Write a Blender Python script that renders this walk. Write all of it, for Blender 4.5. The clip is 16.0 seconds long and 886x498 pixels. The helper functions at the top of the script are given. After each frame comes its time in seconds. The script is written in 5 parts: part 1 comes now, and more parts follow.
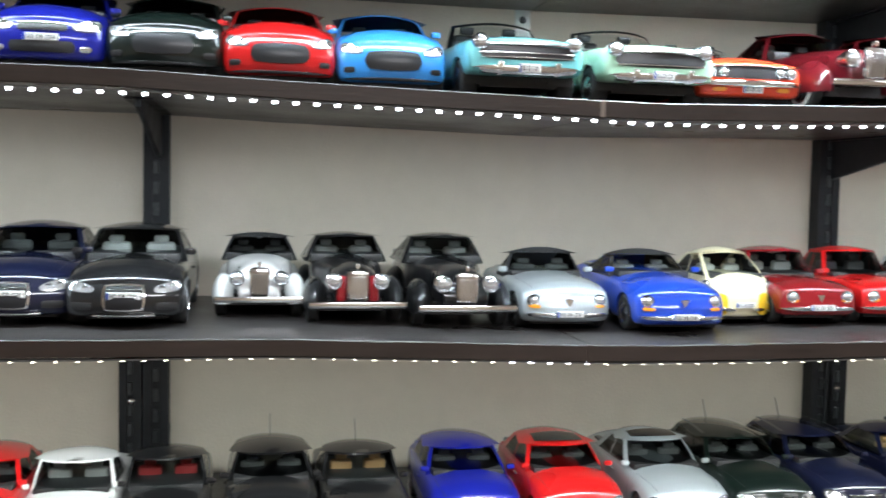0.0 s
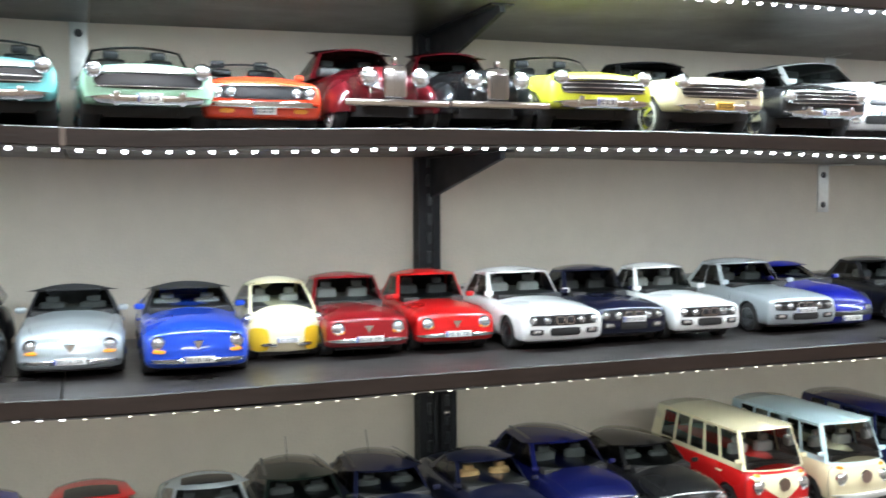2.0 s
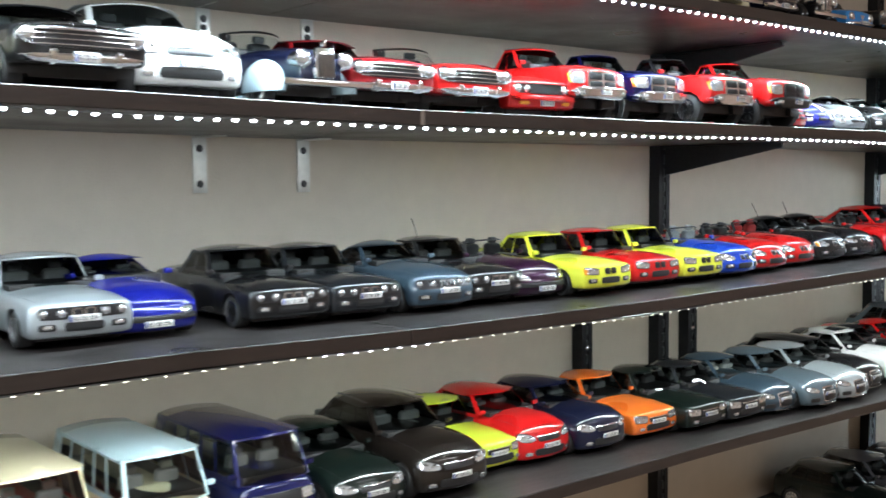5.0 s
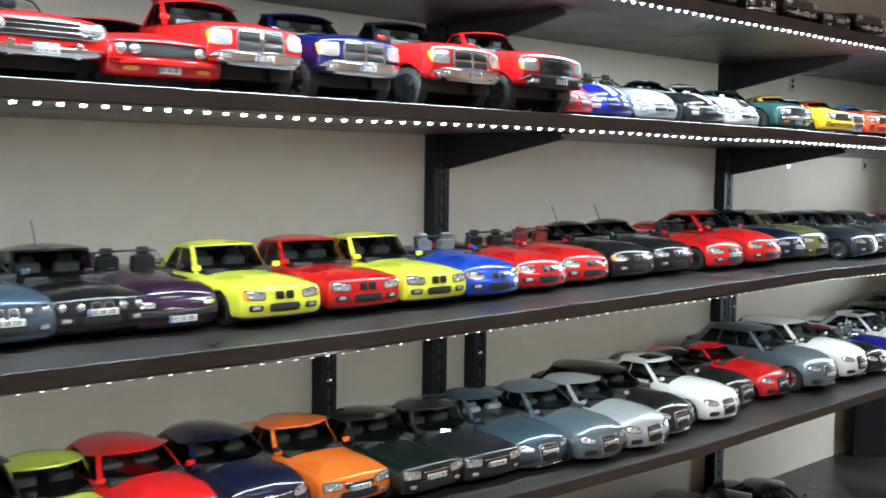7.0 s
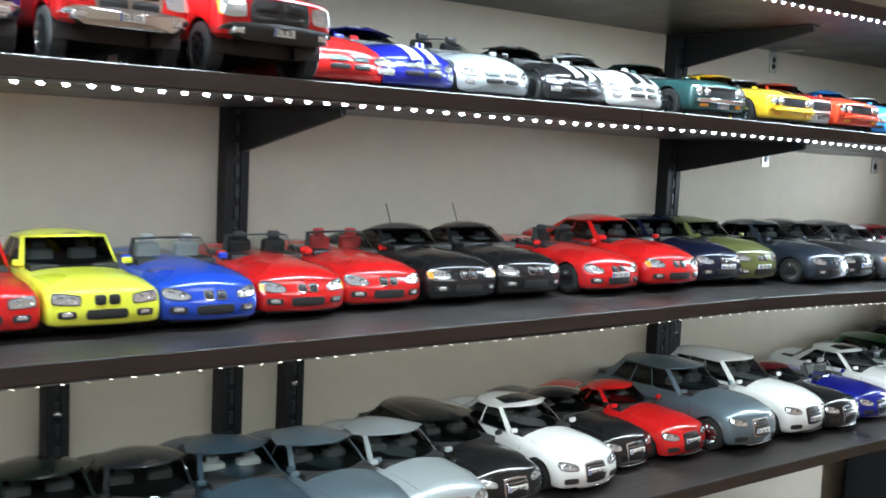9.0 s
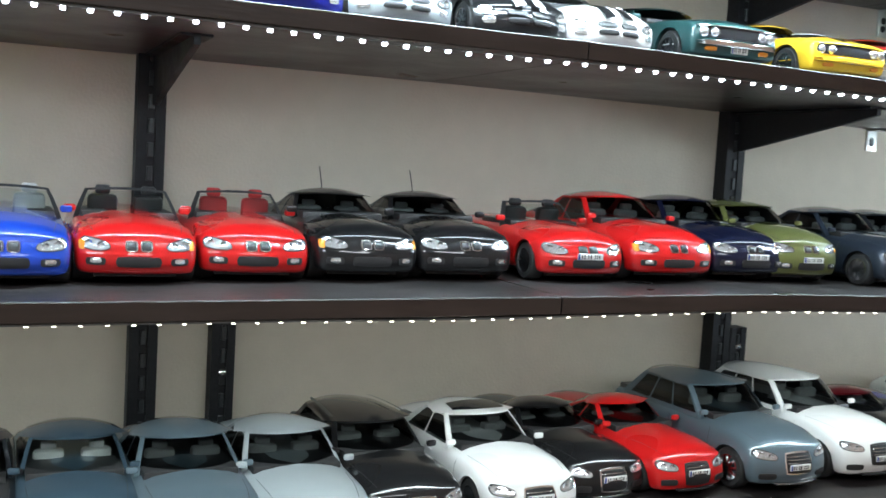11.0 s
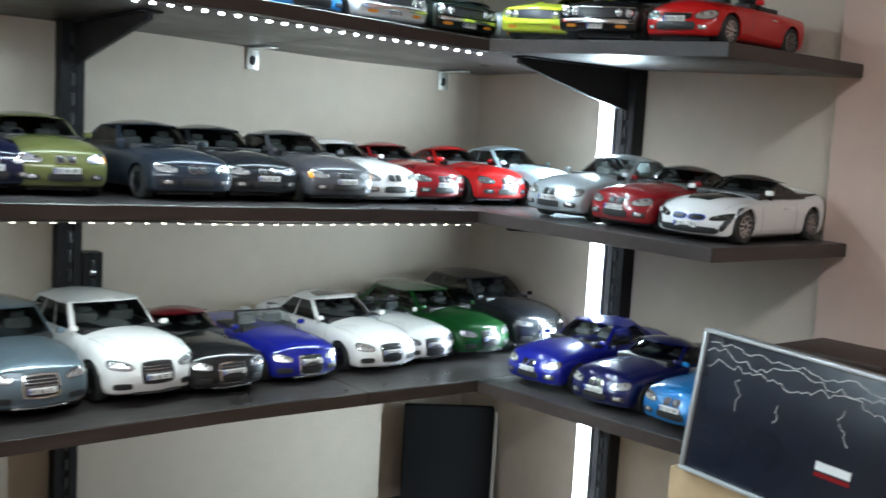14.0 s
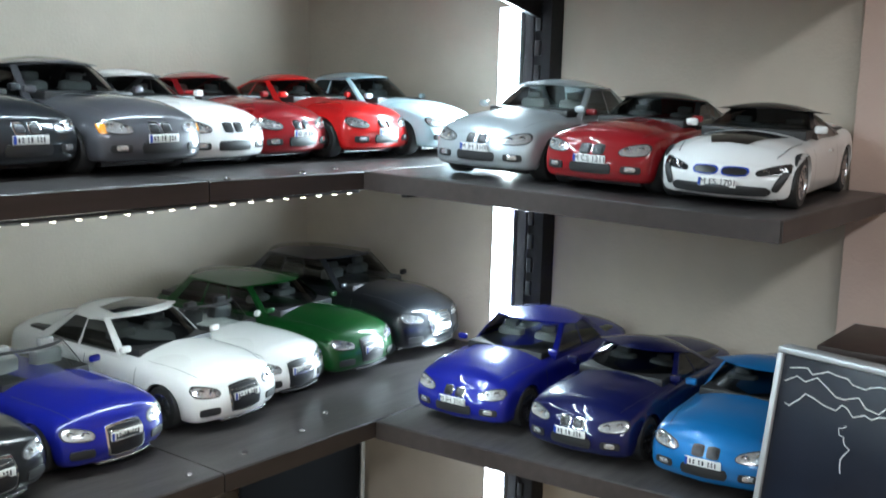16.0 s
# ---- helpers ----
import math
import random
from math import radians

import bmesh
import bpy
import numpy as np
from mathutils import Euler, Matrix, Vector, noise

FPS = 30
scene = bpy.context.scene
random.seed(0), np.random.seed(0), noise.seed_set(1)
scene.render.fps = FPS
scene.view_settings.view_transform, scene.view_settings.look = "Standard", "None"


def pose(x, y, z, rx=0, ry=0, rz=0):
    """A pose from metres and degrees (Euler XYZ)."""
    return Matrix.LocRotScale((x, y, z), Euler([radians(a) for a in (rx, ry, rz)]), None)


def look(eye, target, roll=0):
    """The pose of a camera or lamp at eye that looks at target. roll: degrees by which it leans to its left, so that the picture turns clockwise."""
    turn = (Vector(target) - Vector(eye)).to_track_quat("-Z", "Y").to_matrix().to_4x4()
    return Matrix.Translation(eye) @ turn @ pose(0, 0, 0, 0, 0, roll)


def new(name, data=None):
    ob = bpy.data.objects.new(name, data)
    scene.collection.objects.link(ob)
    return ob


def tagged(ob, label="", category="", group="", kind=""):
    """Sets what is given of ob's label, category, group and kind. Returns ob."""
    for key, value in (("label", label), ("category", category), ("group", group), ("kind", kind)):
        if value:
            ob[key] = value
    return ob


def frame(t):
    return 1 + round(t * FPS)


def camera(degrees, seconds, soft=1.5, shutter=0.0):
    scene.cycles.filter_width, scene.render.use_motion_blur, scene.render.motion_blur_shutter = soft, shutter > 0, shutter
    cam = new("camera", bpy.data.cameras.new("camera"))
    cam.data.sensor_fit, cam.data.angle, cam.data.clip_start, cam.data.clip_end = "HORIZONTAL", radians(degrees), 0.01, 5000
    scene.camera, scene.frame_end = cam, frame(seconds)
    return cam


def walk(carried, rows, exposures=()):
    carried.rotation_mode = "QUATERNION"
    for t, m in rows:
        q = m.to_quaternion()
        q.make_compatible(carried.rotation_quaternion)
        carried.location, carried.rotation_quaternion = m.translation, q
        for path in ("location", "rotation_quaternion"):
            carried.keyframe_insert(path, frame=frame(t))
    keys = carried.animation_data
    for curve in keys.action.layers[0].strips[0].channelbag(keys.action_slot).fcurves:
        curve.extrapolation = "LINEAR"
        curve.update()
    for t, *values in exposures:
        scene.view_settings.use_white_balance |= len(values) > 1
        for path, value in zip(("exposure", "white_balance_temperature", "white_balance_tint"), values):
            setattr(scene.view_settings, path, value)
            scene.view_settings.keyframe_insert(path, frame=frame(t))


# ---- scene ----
cam = camera(46.6, 16.0, soft=1.6, shutter=0.4)
METRES, EYE, TILT, LEAN, TURN = 3.2, 1.45, 0.0, 0.0, -8.7
PATH = [
    (0, (0.235, -0.009, 1.429), (0.602, 1.953, 1.31), 1.1),
    (0.5, (0.313, -0.026, 1.44), (0.752, 1.921, 1.31), -0.5),
    (1, (0.418, -0.038, 1.461), (0.915, 1.894, 1.32), -0.5),
    (1.5, (0.495, -0.012, 1.456), (1.1, 1.891, 1.338), 0.6),
    (2, (0.585, -0.008, 1.46), (1.249, 1.875, 1.347), -0.2),
    (2.5, (0.667, -0.015, 1.464), (1.413, 1.837, 1.344), -0.1),
    (3, (0.746, -0.039, 1.46), (1.55, 1.788, 1.339), -0.6),
    (3.5, (0.803, -0.057, 1.455), (1.681, 1.737, 1.341), -0.6),
    (4, (0.859, -0.022, 1.453), (1.881, 1.693, 1.34), -0.4),
    (4.5, (0.963, 0.054, 1.45), (2.146, 1.662, 1.332), -0.5),
    (5, (1.08, 0.072, 1.438), (2.345, 1.616, 1.305), -0.5),
    (5.2, (1.141, 0.07, 1.444), (2.39, 1.626, 1.304), -0.1),
    (7.3, (1.627, 0.128, 1.447), (2.967, 1.604, 1.296), 0.9),
    (7.5, (1.665, 0.147, 1.45), (3.014, 1.617, 1.321), 0.8),
    (8, (1.787, 0.161, 1.446), (3.137, 1.632, 1.321), 1.3),
    (8.5, (1.949, 0.146, 1.466), (3.192, 1.705, 1.31), 1.1),
    (9, (2.096, 0.13, 1.457), (3.268, 1.739, 1.269), 2.7),
    (9.5, (2.199, 0.146, 1.451), (3.331, 1.778, 1.216), 2.2),
    (9.7, (2.239, 0.168, 1.449), (3.373, 1.8, 1.224), 2.0),
    (11.8, (2.661, 0.073, 1.373), (3.204, 1.989, 1.185), 2.0),
    (12, (2.697, 0.042, 1.382), (3.226, 1.958, 1.162), 1.1),
    (12.5, (2.701, 0.037, 1.391), (3.523, 1.844, 1.146), 1.7),
    (13, (2.717, -0.004, 1.387), (3.699, 1.724, 1.167), 2.6),
    (13.5, (2.805, -0.061, 1.379), (3.914, 1.588, 1.177), 1.65),
    (14, (2.976, -0.065, 1.368), (4.21, 1.495, 1.16), 3.2),
    (14.5, (3.095, 0.0, 1.373), (4.302, 1.577, 1.138), 2.7),
    (15, (3.148, 0.193, 1.379), (4.535, 1.618, 1.168), 0.8),
    (15.5, (3.172, 0.334, 1.375), (4.701, 1.598, 1.119), 0.5),
    (16, (3.181, 0.368, 1.361), (4.747, 1.569, 1.035), 1.5),
]
walk(cam, [(t, look(eye, target, roll)) for t, eye, target, roll in PATH], [(0.0, 0.0, 6050, 11), (5.0, 0.0, 5950, 9), (9.0, 0.0, 5850, 8), (16.0, 0.0, 5750, 6)])

# ---- world and large lights ----
world = bpy.data.worlds.new("world")
scene.world = world
world.use_nodes = True
world.node_tree.nodes["Background"].inputs[0].default_value = (0.5, 0.48, 0.45, 1)
world.node_tree.nodes["Background"].inputs[1].default_value = 0.02


def area_lamp(name, m, sx, sy, watts, colour):
    d = bpy.data.lights.new(name, "AREA")
    d.shape, d.size, d.size_y, d.energy, d.color = "RECTANGLE", sx, sy, watts, colour
    ob = new(name, d)
    ob.matrix_world = m
    return ob


LED_W = (0.87, 0.99, 1.0)
LED_Y = (0.92, 1.0, 0.93)
WALL_Y, SIDE_X, FRONT_Y, SIDE_FRONT, SIDE_END = 1.335, 4.145, 0.958, 3.862, 0.608
X0, X1 = -1.0, SIDE_X
TH = 0.0165
Z_UP, Z_TOP, Z_MID, Z_LOW, Z_BOT = 1.686, 1.519, 1.279, 1.054, 0.750

JOINTS = {"up": (-0.6, 0.60, 1.80, 3.0, 3.66), "top": (-0.63, 0.572, 1.778, 2.97, 3.68), "mid": (-0.63, 0.566, 1.762, 2.96, 3.68), "low": (-0.63, 0.57, 1.76, 2.96, 3.68), "bot": (2.96, 3.68)}
SAG = {"up": 0.003, "top": 0.004, "mid": 0.006, "low": 0.003, "bot": 0.003}
ZS = {"up": Z_UP, "top": Z_TOP, "mid": Z_MID, "low": Z_LOW, "bot": Z_BOT}


PROFILE = {
    "top": ((-1.0, 1.535), (0.11, 1.531), (0.26, 1.525), (0.62, 1.516), (0.9, 1.522), (1.2, 1.523), (1.78, 1.515), (3.0, 1.516), (3.5, 1.512), (3.86, 1.503), (4.2, 1.503)),
    "low": ((-1.0, 1.054), (2.3, 1.056), (2.85, 1.047), (3.1, 1.052), (3.5, 1.058), (3.86, 1.054), (4.2, 1.054)),
    "mid": ((-1.0, 1.288), (0.26, 1.285), (0.6, 1.275), (1.0, 1.278), (1.5, 1.2805), (1.765, 1.2755), (2.17, 1.2745), (2.6, 1.279), (3.2, 1.287), (3.66, 1.282), (3.86, 1.279), (4.2, 1.279)),
}


def zsag(s, x):
    """Height of a shelf board's top along the wall; the long boards sag a little at their joints."""
    if s in PROFILE:
        p = PROFILE[s]
        for (xa, za), (xb, zb) in zip(p, p[1:]):
            if x <= xb:
                return za + (zb - za) * max(0.0, x - xa) / (xb - xa)
        return p[-1][1]
    d = min(abs(x - j) for j in JOINTS[s][:3])
    return ZS[s] - SAG[s] * max(0.0, 1 - d / 0.5) ** 1.2


SETBACK = {"mid": 0.018, "top": 0.015}


def edge_y(s, x):
    """Where the front edge of a long board runs; two of them lie a little further back towards the corner."""
    return FRONT_Y + SETBACK.get(s, 0.0) * max(0.0, min(1.0, (x - 3.0) / 0.86))


for nm, s, watts, col in (("upper_strip_light", "up", 8.4, LED_W), ("top_strip_light", "top", 3.8, LED_W), ("middle_strip_light", "mid", 2.6, LED_Y)):
    cuts = [X0, -0.63, -0.03, 0.57, 1.17, 1.765, 2.365, 3.1, SIDE_FRONT]
    for a, e in zip(cuts, cuts[1:]):
        za, ze = zsag(s, a + 0.001) - TH - 0.0012, zsag(s, e - 0.001) - TH - 0.0012
        area_lamp(nm, pose((a + e) / 2, edge_y(s, (a + e) / 2) + 0.022, (za + ze) / 2 - 0.0008, 3, math.degrees(math.atan2(za - ze, e - a)), 0), e - a - 0.004, 0.008, watts * (0.3 if s == "up" and e < 0.6 else 1.22 - 0.07 * (a + e)) * (e - a) / 1.2, col)
for nm, za, zb in (("side_strip_light_upper", 1.285, 1.445), ("side_strip_light_lower", 1.06, 1.255), ("side_strip_light_bottom", 0.70, 1.03)):
    area_lamp(nm, pose(SIDE_X - 0.0338, 1.002, (za + zb) / 2, 0, 90, 0), zb - za, 0.008, (3.4 if za > 1.2 else 1.7) * (zb - za) / 0.2, LED_W)
area_lamp("room_ceiling_light", pose(0.7, -0.9, 2.46, 0, 0, 0), 1.2, 0.3, 42, (1.0, 0.97, 0.93))
area_lamp("room_ceiling_light", pose(2.9, -0.9, 2.46, 0, 0, 0), 1.2, 0.3, 18, (1.0, 0.97, 0.93))

# ---- materials ----
MATS = {}


def mat(name, colour, rough=0.5, metal=0.0, coat=0.0, var=0.0, scale=40.0, bump=0.0, bscale=300.0, spec=0.5, emit=None, trans=0.0, stretch=None):
    if name in MATS:
        return MATS[name]
    m = bpy.data.materials.new(name)
    m.use_nodes = True
    nt = m.node_tree
    b = nt.nodes["Principled BSDF"]
    b.inputs["Base Color"].default_value = (*colour, 1)
    b.inputs["Roughness"].default_value = rough
    b.inputs["Metallic"].default_value = metal
    b.inputs["Coat Weight"].default_value = coat
    b.inputs["Coat Roughness"].default_value = 0.06
    b.inputs["Specular IOR Level"].default_value = spec
    b.inputs["Transmission Weight"].default_value = trans
    if emit:
        b.inputs["Emission Color"].default_value = (*emit[0], 1)
        b.inputs["Emission Strength"].default_value = emit[1]
    if var or bump:
        tc = nt.nodes.new("ShaderNodeTexCoord")
        src = tc.outputs["Object"]
        if stretch:
            mp = nt.nodes.new("ShaderNodeMapping")
            mp.inputs["Scale"].default_value = stretch
            nt.links.new(src, mp.inputs[0])
            src = mp.outputs[0]
    if var:
        n1 = nt.nodes.new("ShaderNodeTexNoise")
        n1.inputs["Scale"].default_value = scale
        n1.inputs["Detail"].default_value = 6
        n2 = nt.nodes.new("ShaderNodeTexNoise")
        n2.inputs["Scale"].default_value = scale * 0.09
        n2.inputs["Detail"].default_value = 3
        nt.links.new(src, n1.inputs["Vector"])
        nt.links.new(tc.outputs["Object"], n2.inputs["Vector"])
        add = nt.nodes.new("ShaderNodeMath")
        add.operation = "ADD"
        nt.links.new(n1.outputs["Fac"], add.inputs[0])
        nt.links.new(n2.outputs["Fac"], add.inputs[1])
        mr = nt.nodes.new("ShaderNodeMapRange")
        mr.inputs["From Min"].default_value, mr.inputs["From Max"].default_value = 0.6, 1.4
        mr.inputs["To Min"].default_value, mr.inputs["To Max"].default_value = 1 - var, 1 + var
        nt.links.new(add.outputs[0], mr.inputs["Value"])
        vm = nt.nodes.new("ShaderNodeVectorMath")
        vm.operation = "SCALE"
        vm.inputs[0].default_value = colour
        nt.links.new(mr.outputs[0], vm.inputs["Scale"])
        nt.links.new(vm.outputs[0], b.inputs["Base Color"])
        mr2 = nt.nodes.new("ShaderNodeMapRange")
        mr2.inputs["From Min"].default_value, mr2.inputs["From Max"].default_value = 0.3, 0.7
        mr2.inputs["To Min"].default_value, mr2.inputs["To Max"].default_value = rough * 0.8, min(1, rough * 1.25)
        nt.links.new(n2.outputs["Fac"], mr2.inputs["Value"])
        nt.links.new(mr2.outputs[0], b.inputs["Roughness"])
    if bump:
        nb = nt.nodes.new("ShaderNodeTexNoise")
        nb.inputs["Scale"].default_value = bscale
        nb.inputs["Detail"].default_value = 4
        nt.links.new(src, nb.inputs["Vector"])
        bp = nt.nodes.new("ShaderNodeBump")
        bp.inputs["Strength"].default_value = bump
        bp.inputs["Distance"].default_value = 0.002
        nt.links.new(nb.outputs["Fac"], bp.inputs["Height"])
        nt.links.new(bp.outputs[0], b.inputs["Normal"])
    MATS[name] = m
    return m


M_WALL = mat("wall_paint_beige", (0.60, 0.525, 0.43), 0.8, var=0.06, scale=30, bump=0.25, bscale=260)
# pier wall: the warm room light on it is put into this peach tone
M_WALL2 = mat("wall_peach_warm_lit", (0.66, 0.50, 0.42), 0.8, var=0.05, scale=30, bump=0.25, bscale=260)
M_CEIL = mat("ceiling_paint", (0.75, 0.73, 0.70), 0.85, var=0.03, scale=20)
M_FLOOR = mat("floor_laminate", (0.22, 0.16, 0.11), 0.45, var=0.2, scale=25, stretch=(1, 12, 1))
M_SHELF = mat("wenge_laminate", (0.042, 0.037, 0.036), 0.34, var=0.75, scale=120, bump=0.16, bscale=500, stretch=(0.12, 1, 1))
M_EDGE = mat("wenge_edge_band", (0.046, 0.035, 0.031), 0.42, var=0.3, scale=120, bump=0.1, bscale=400, stretch=(0.1, 1, 1))
M_EDGE2 = mat("edge_band_seam", (0.30, 0.26, 0.23), 0.6)
M_STEEL = mat("black_powder_coat", (0.017, 0.017, 0.019), 0.5, spec=0.2, var=0.3, scale=200, bump=0.15, bscale=900)
M_SLOT = mat("slot_shadow_metal", (0.05, 0.052, 0.055), 0.35, metal=0.6)
M_ZINC = mat("zinc_plate", (0.62, 0.63, 0.60), 0.38, metal=0.9, var=0.15, scale=90, bump=0.1, bscale=500)
M_SCREW = mat("screw_steel", (0.7, 0.7, 0.7), 0.25, metal=1.0)
M_STRIP = mat("led_tape", (0.10, 0.10, 0.10), 0.5, var=0.1, scale=300)
M_LED = mat("led_white", (1, 1, 1), 0.4, emit=((0.93, 0.95, 1.0), 26.0))
M_LEDY = mat("led_warm", (1, 1, 1), 0.4, emit=((1.0, 0.92, 0.66), 11.0))
M_TYRE = mat("tyre_rubber", (0.024, 0.024, 0.024), 0.62, bump=0.2, bscale=1500)
M_WHITEWALL = mat("whitewall_rubber", (0.75, 0.74, 0.7), 0.5)
M_RIM = mat("alloy_rim", (0.62, 0.63, 0.65), 0.22, metal=1.0)
M_RIMD = mat("dark_alloy_rim", (0.06, 0.06, 0.065), 0.3, metal=0.8)
M_CHROME = mat("chrome", (0.90, 0.91, 0.92), 0.14, metal=1.0)
M_BLACK = mat("black_plastic", (0.022, 0.022, 0.023), 0.45)
M_GRILLE = mat("grille_dark", (0.022, 0.022, 0.024), 0.32, metal=0.2)
M_GLASS = mat("tinted_window", (0.016, 0.018, 0.02), 0.04, spec=0.7, coat=0.6)
M_GLASSL = mat("clear_window", (0.10, 0.11, 0.11), 0.04, spec=0.7, coat=0.6, var=0.5, scale=60)
def glass_mat(name, tint, rough=0.02):
    m = bpy.data.materials.new(name)
    m.use_nodes = True
    nt = m.node_tree
    nt.nodes.remove(nt.nodes["Principled BSDF"])
    tr = nt.nodes.new("ShaderNodeBsdfTransparent")
    tr.inputs[0].default_value = (*tint, 1)
    gl = nt.nodes.new("ShaderNodeBsdfGlossy")
    gl.inputs["Roughness"].default_value = rough
    fr = nt.nodes.new("ShaderNodeFresnel")
    fr.inputs[0].default_value = 1.5
    mx = nt.nodes.new("ShaderNodeMixShader")
    nt.links.new(fr.outputs[0], mx.inputs[0])
    nt.links.new(tr.outputs[0], mx.inputs[1])
    nt.links.new(gl.outputs[0], mx.inputs[2])
    nt.links.new(mx.outputs[0], nt.nodes["Material Output"].inputs[0])
    MATS[name] = m
    return m


M_TINT = glass_mat("car_glass_tinted", (0.34, 0.36, 0.36))
M_MATT = mat("matt_black_board", (0.010, 0.010, 0.011), 0.85, spec=0.15)
# glowing white for the bloom bars added over the upright strips
M_BLOOM = mat("led_bloom", (1, 1, 1), 0.5, emit=((0.93, 0.97, 1.0), 14.0))
M_CLEAR = glass_mat("car_glass_clear", (0.78, 0.82, 0.81))
M_LENS = mat("headlight_lens", (0.66, 0.68, 0.70), 0.16, metal=0.75, coat=1.0, var=0.5, scale=420)
M_LENSA = mat("amber_lens", (0.85, 0.32, 0.03), 0.12, coat=1.0)
M_PLATE = mat("number_plate", (0.80, 0.80, 0.78), 0.4)
M_PLATEY = mat("number_plate_yellow", (0.85, 0.50, 0.08), 0.4)
M_INK = mat("plate_ink", (0.02, 0.02, 0.025), 0.5)
M_EU = mat("plate_blue", (0.02, 0.06, 0.35), 0.4)
M_SEAT = mat("seat_grey", (0.35, 0.35, 0.34), 0.6, var=0.1, scale=200)
M_SEATT = mat("seat_tan", (0.45, 0.27, 0.12), 0.6, var=0.1, scale=200)
M_SEATR = mat("seat_red", (0.35, 0.03, 0.03), 0.6, var=0.1, scale=200)
M_SOFT = mat("soft_top_fabric", (0.02, 0.02, 0.022), 0.85, bump=0.3, bscale=1800)
M_CARD = mat("cardboard", (0.45, 0.32, 0.18), 0.85, var=0.12, scale=60, bump=0.15, bscale=200)
M_SLATE = mat("dark_blue_print", (0.012, 0.016, 0.028), 0.25, var=0.4, scale=25)
M_FRAME = mat("pale_grey_frame", (0.55, 0.57, 0.58), 0.35, metal=0.4)
# white for the board's emblem and for the glare drawn on it
M_PRINT_GLARE = mat("white_print_and_glare", (0.82, 0.84, 0.84), 0.5)
M_DARKBOX = mat("dark_brown_wood", (0.05, 0.032, 0.025), 0.5, var=0.3, scale=80)


def paint(name, rgb, metal=0.0):
    return mat("car_paint_" + name, rgb, 0.30 if metal < 0.1 else 0.36, metal=metal, coat=1.0, var=0.05, scale=25, spec=0.12)


PAINTS = dict(
    navy=((0.007, 0.009, 0.028), 0.15), black=((0.011, 0.011, 0.012), 0.0), white=((0.78, 0.78, 0.77), 0.0), pearl=((0.70, 0.76, 0.74), 0.0),
    silver=((0.40, 0.44, 0.46), 0.35), greyblue=((0.12, 0.16, 0.19), 0.35), steel=((0.05, 0.08, 0.11), 0.3), red=((0.55, 0.012, 0.012), 0.0), maroon=((0.08, 0.005, 0.008), 0.0),
    darkred=((0.24, 0.010, 0.014), 0.0), blue=((0.018, 0.06, 0.44), 0.05), royal=((0.010, 0.014, 0.24), 0.1), sky=((0.05, 0.28, 0.72), 0.0), iceblue=((0.50, 0.66, 0.72), 0.0),
    turquoise=((0.22, 0.62, 0.64), 0.0), mint=((0.45, 0.72, 0.52), 0.0), cream=((0.80, 0.72, 0.48), 0.0), yellow=((0.80, 0.62, 0.03), 0.0), lemon=((0.78, 0.80, 0.06), 0.0),
    lime=((0.62, 0.72, 0.05), 0.0), orange=((0.75, 0.16, 0.02), 0.0), vermilion=((0.68, 0.06, 0.02), 0.0), purple=((0.03, 0.008, 0.028), 0.2), olive=((0.13, 0.14, 0.045), 0.15), green=((0.008, 0.06, 0.012), 0.15),
    darkgreen=((0.006, 0.011, 0.009), 0.1), teal=((0.03, 0.08, 0.08), 0.2), graphite=((0.018, 0.020, 0.024), 0.3), brown=((0.016, 0.012, 0.010), 0.3), slate=((0.025, 0.033, 0.048), 0.3), grey=((0.09, 0.09, 0.10), 0.35), deepblue=((0.005, 0.007, 0.06), 0.15), azure=((0.02, 0.16, 0.42), 0.2), gold=((0.85, 0.55, 0.03), 0.0))


def pt(n):
    return paint(n, PAINTS[n][0], PAINTS[n][1])


# ---- mesh helpers ----
def mesh_of(name, verts, faces, material, smooth=True, angle=None):
    me = bpy.data.meshes.new(name)
    me.from_pydata(verts, [], faces)
    me.materials.append(material)
    if smooth:
        me.shade_smooth()
    if angle:
        me.set_sharp_from_angle(angle=radians(angle))
    me.update()
    return me


def put(name, me, parent=None, m=None, label=""):
    ob = new(name, me)
    if parent:
        ob.parent = parent
    if m is not None:
        ob.matrix_local = m
    return tagged(ob, label)


def box_data(x0, x1, y0, y1, z0, z1, b=0.0):
    bm = bmesh.new()
    bmesh.ops.create_cube(bm, size=1, matrix=Matrix.Translation(((x0 + x1) / 2, (y0 + y1) / 2, (z0 + z1) / 2)) @ Matrix.Diagonal((x1 - x0, y1 - y0, z1 - z0, 1)))
    if b:
        bmesh.ops.bevel(bm, geom=list(bm.edges), offset=b, segments=2, affect="EDGES", profile=0.5)
    return bm


def part(name, bm, material, parent=None, label="", angle=35):
    me = bpy.data.meshes.new(name)
    bm.normal_update()
    bm.to_mesh(me)
    bm.free()
    me.materials.append(material)
    me.shade_smooth()
    me.set_sharp_from_angle(angle=radians(angle))
    return put(name, me, parent, None, label)


def box(name, x0, x1, y0, y1, z0, z1, material, parent=None, b=0.0, label=""):
    return part(name, box_data(x0, x1, y0, y1, z0, z1, b), material, parent, label)


def structure(ob, label, category):
    return tagged(ob, label, category, kind="structure")


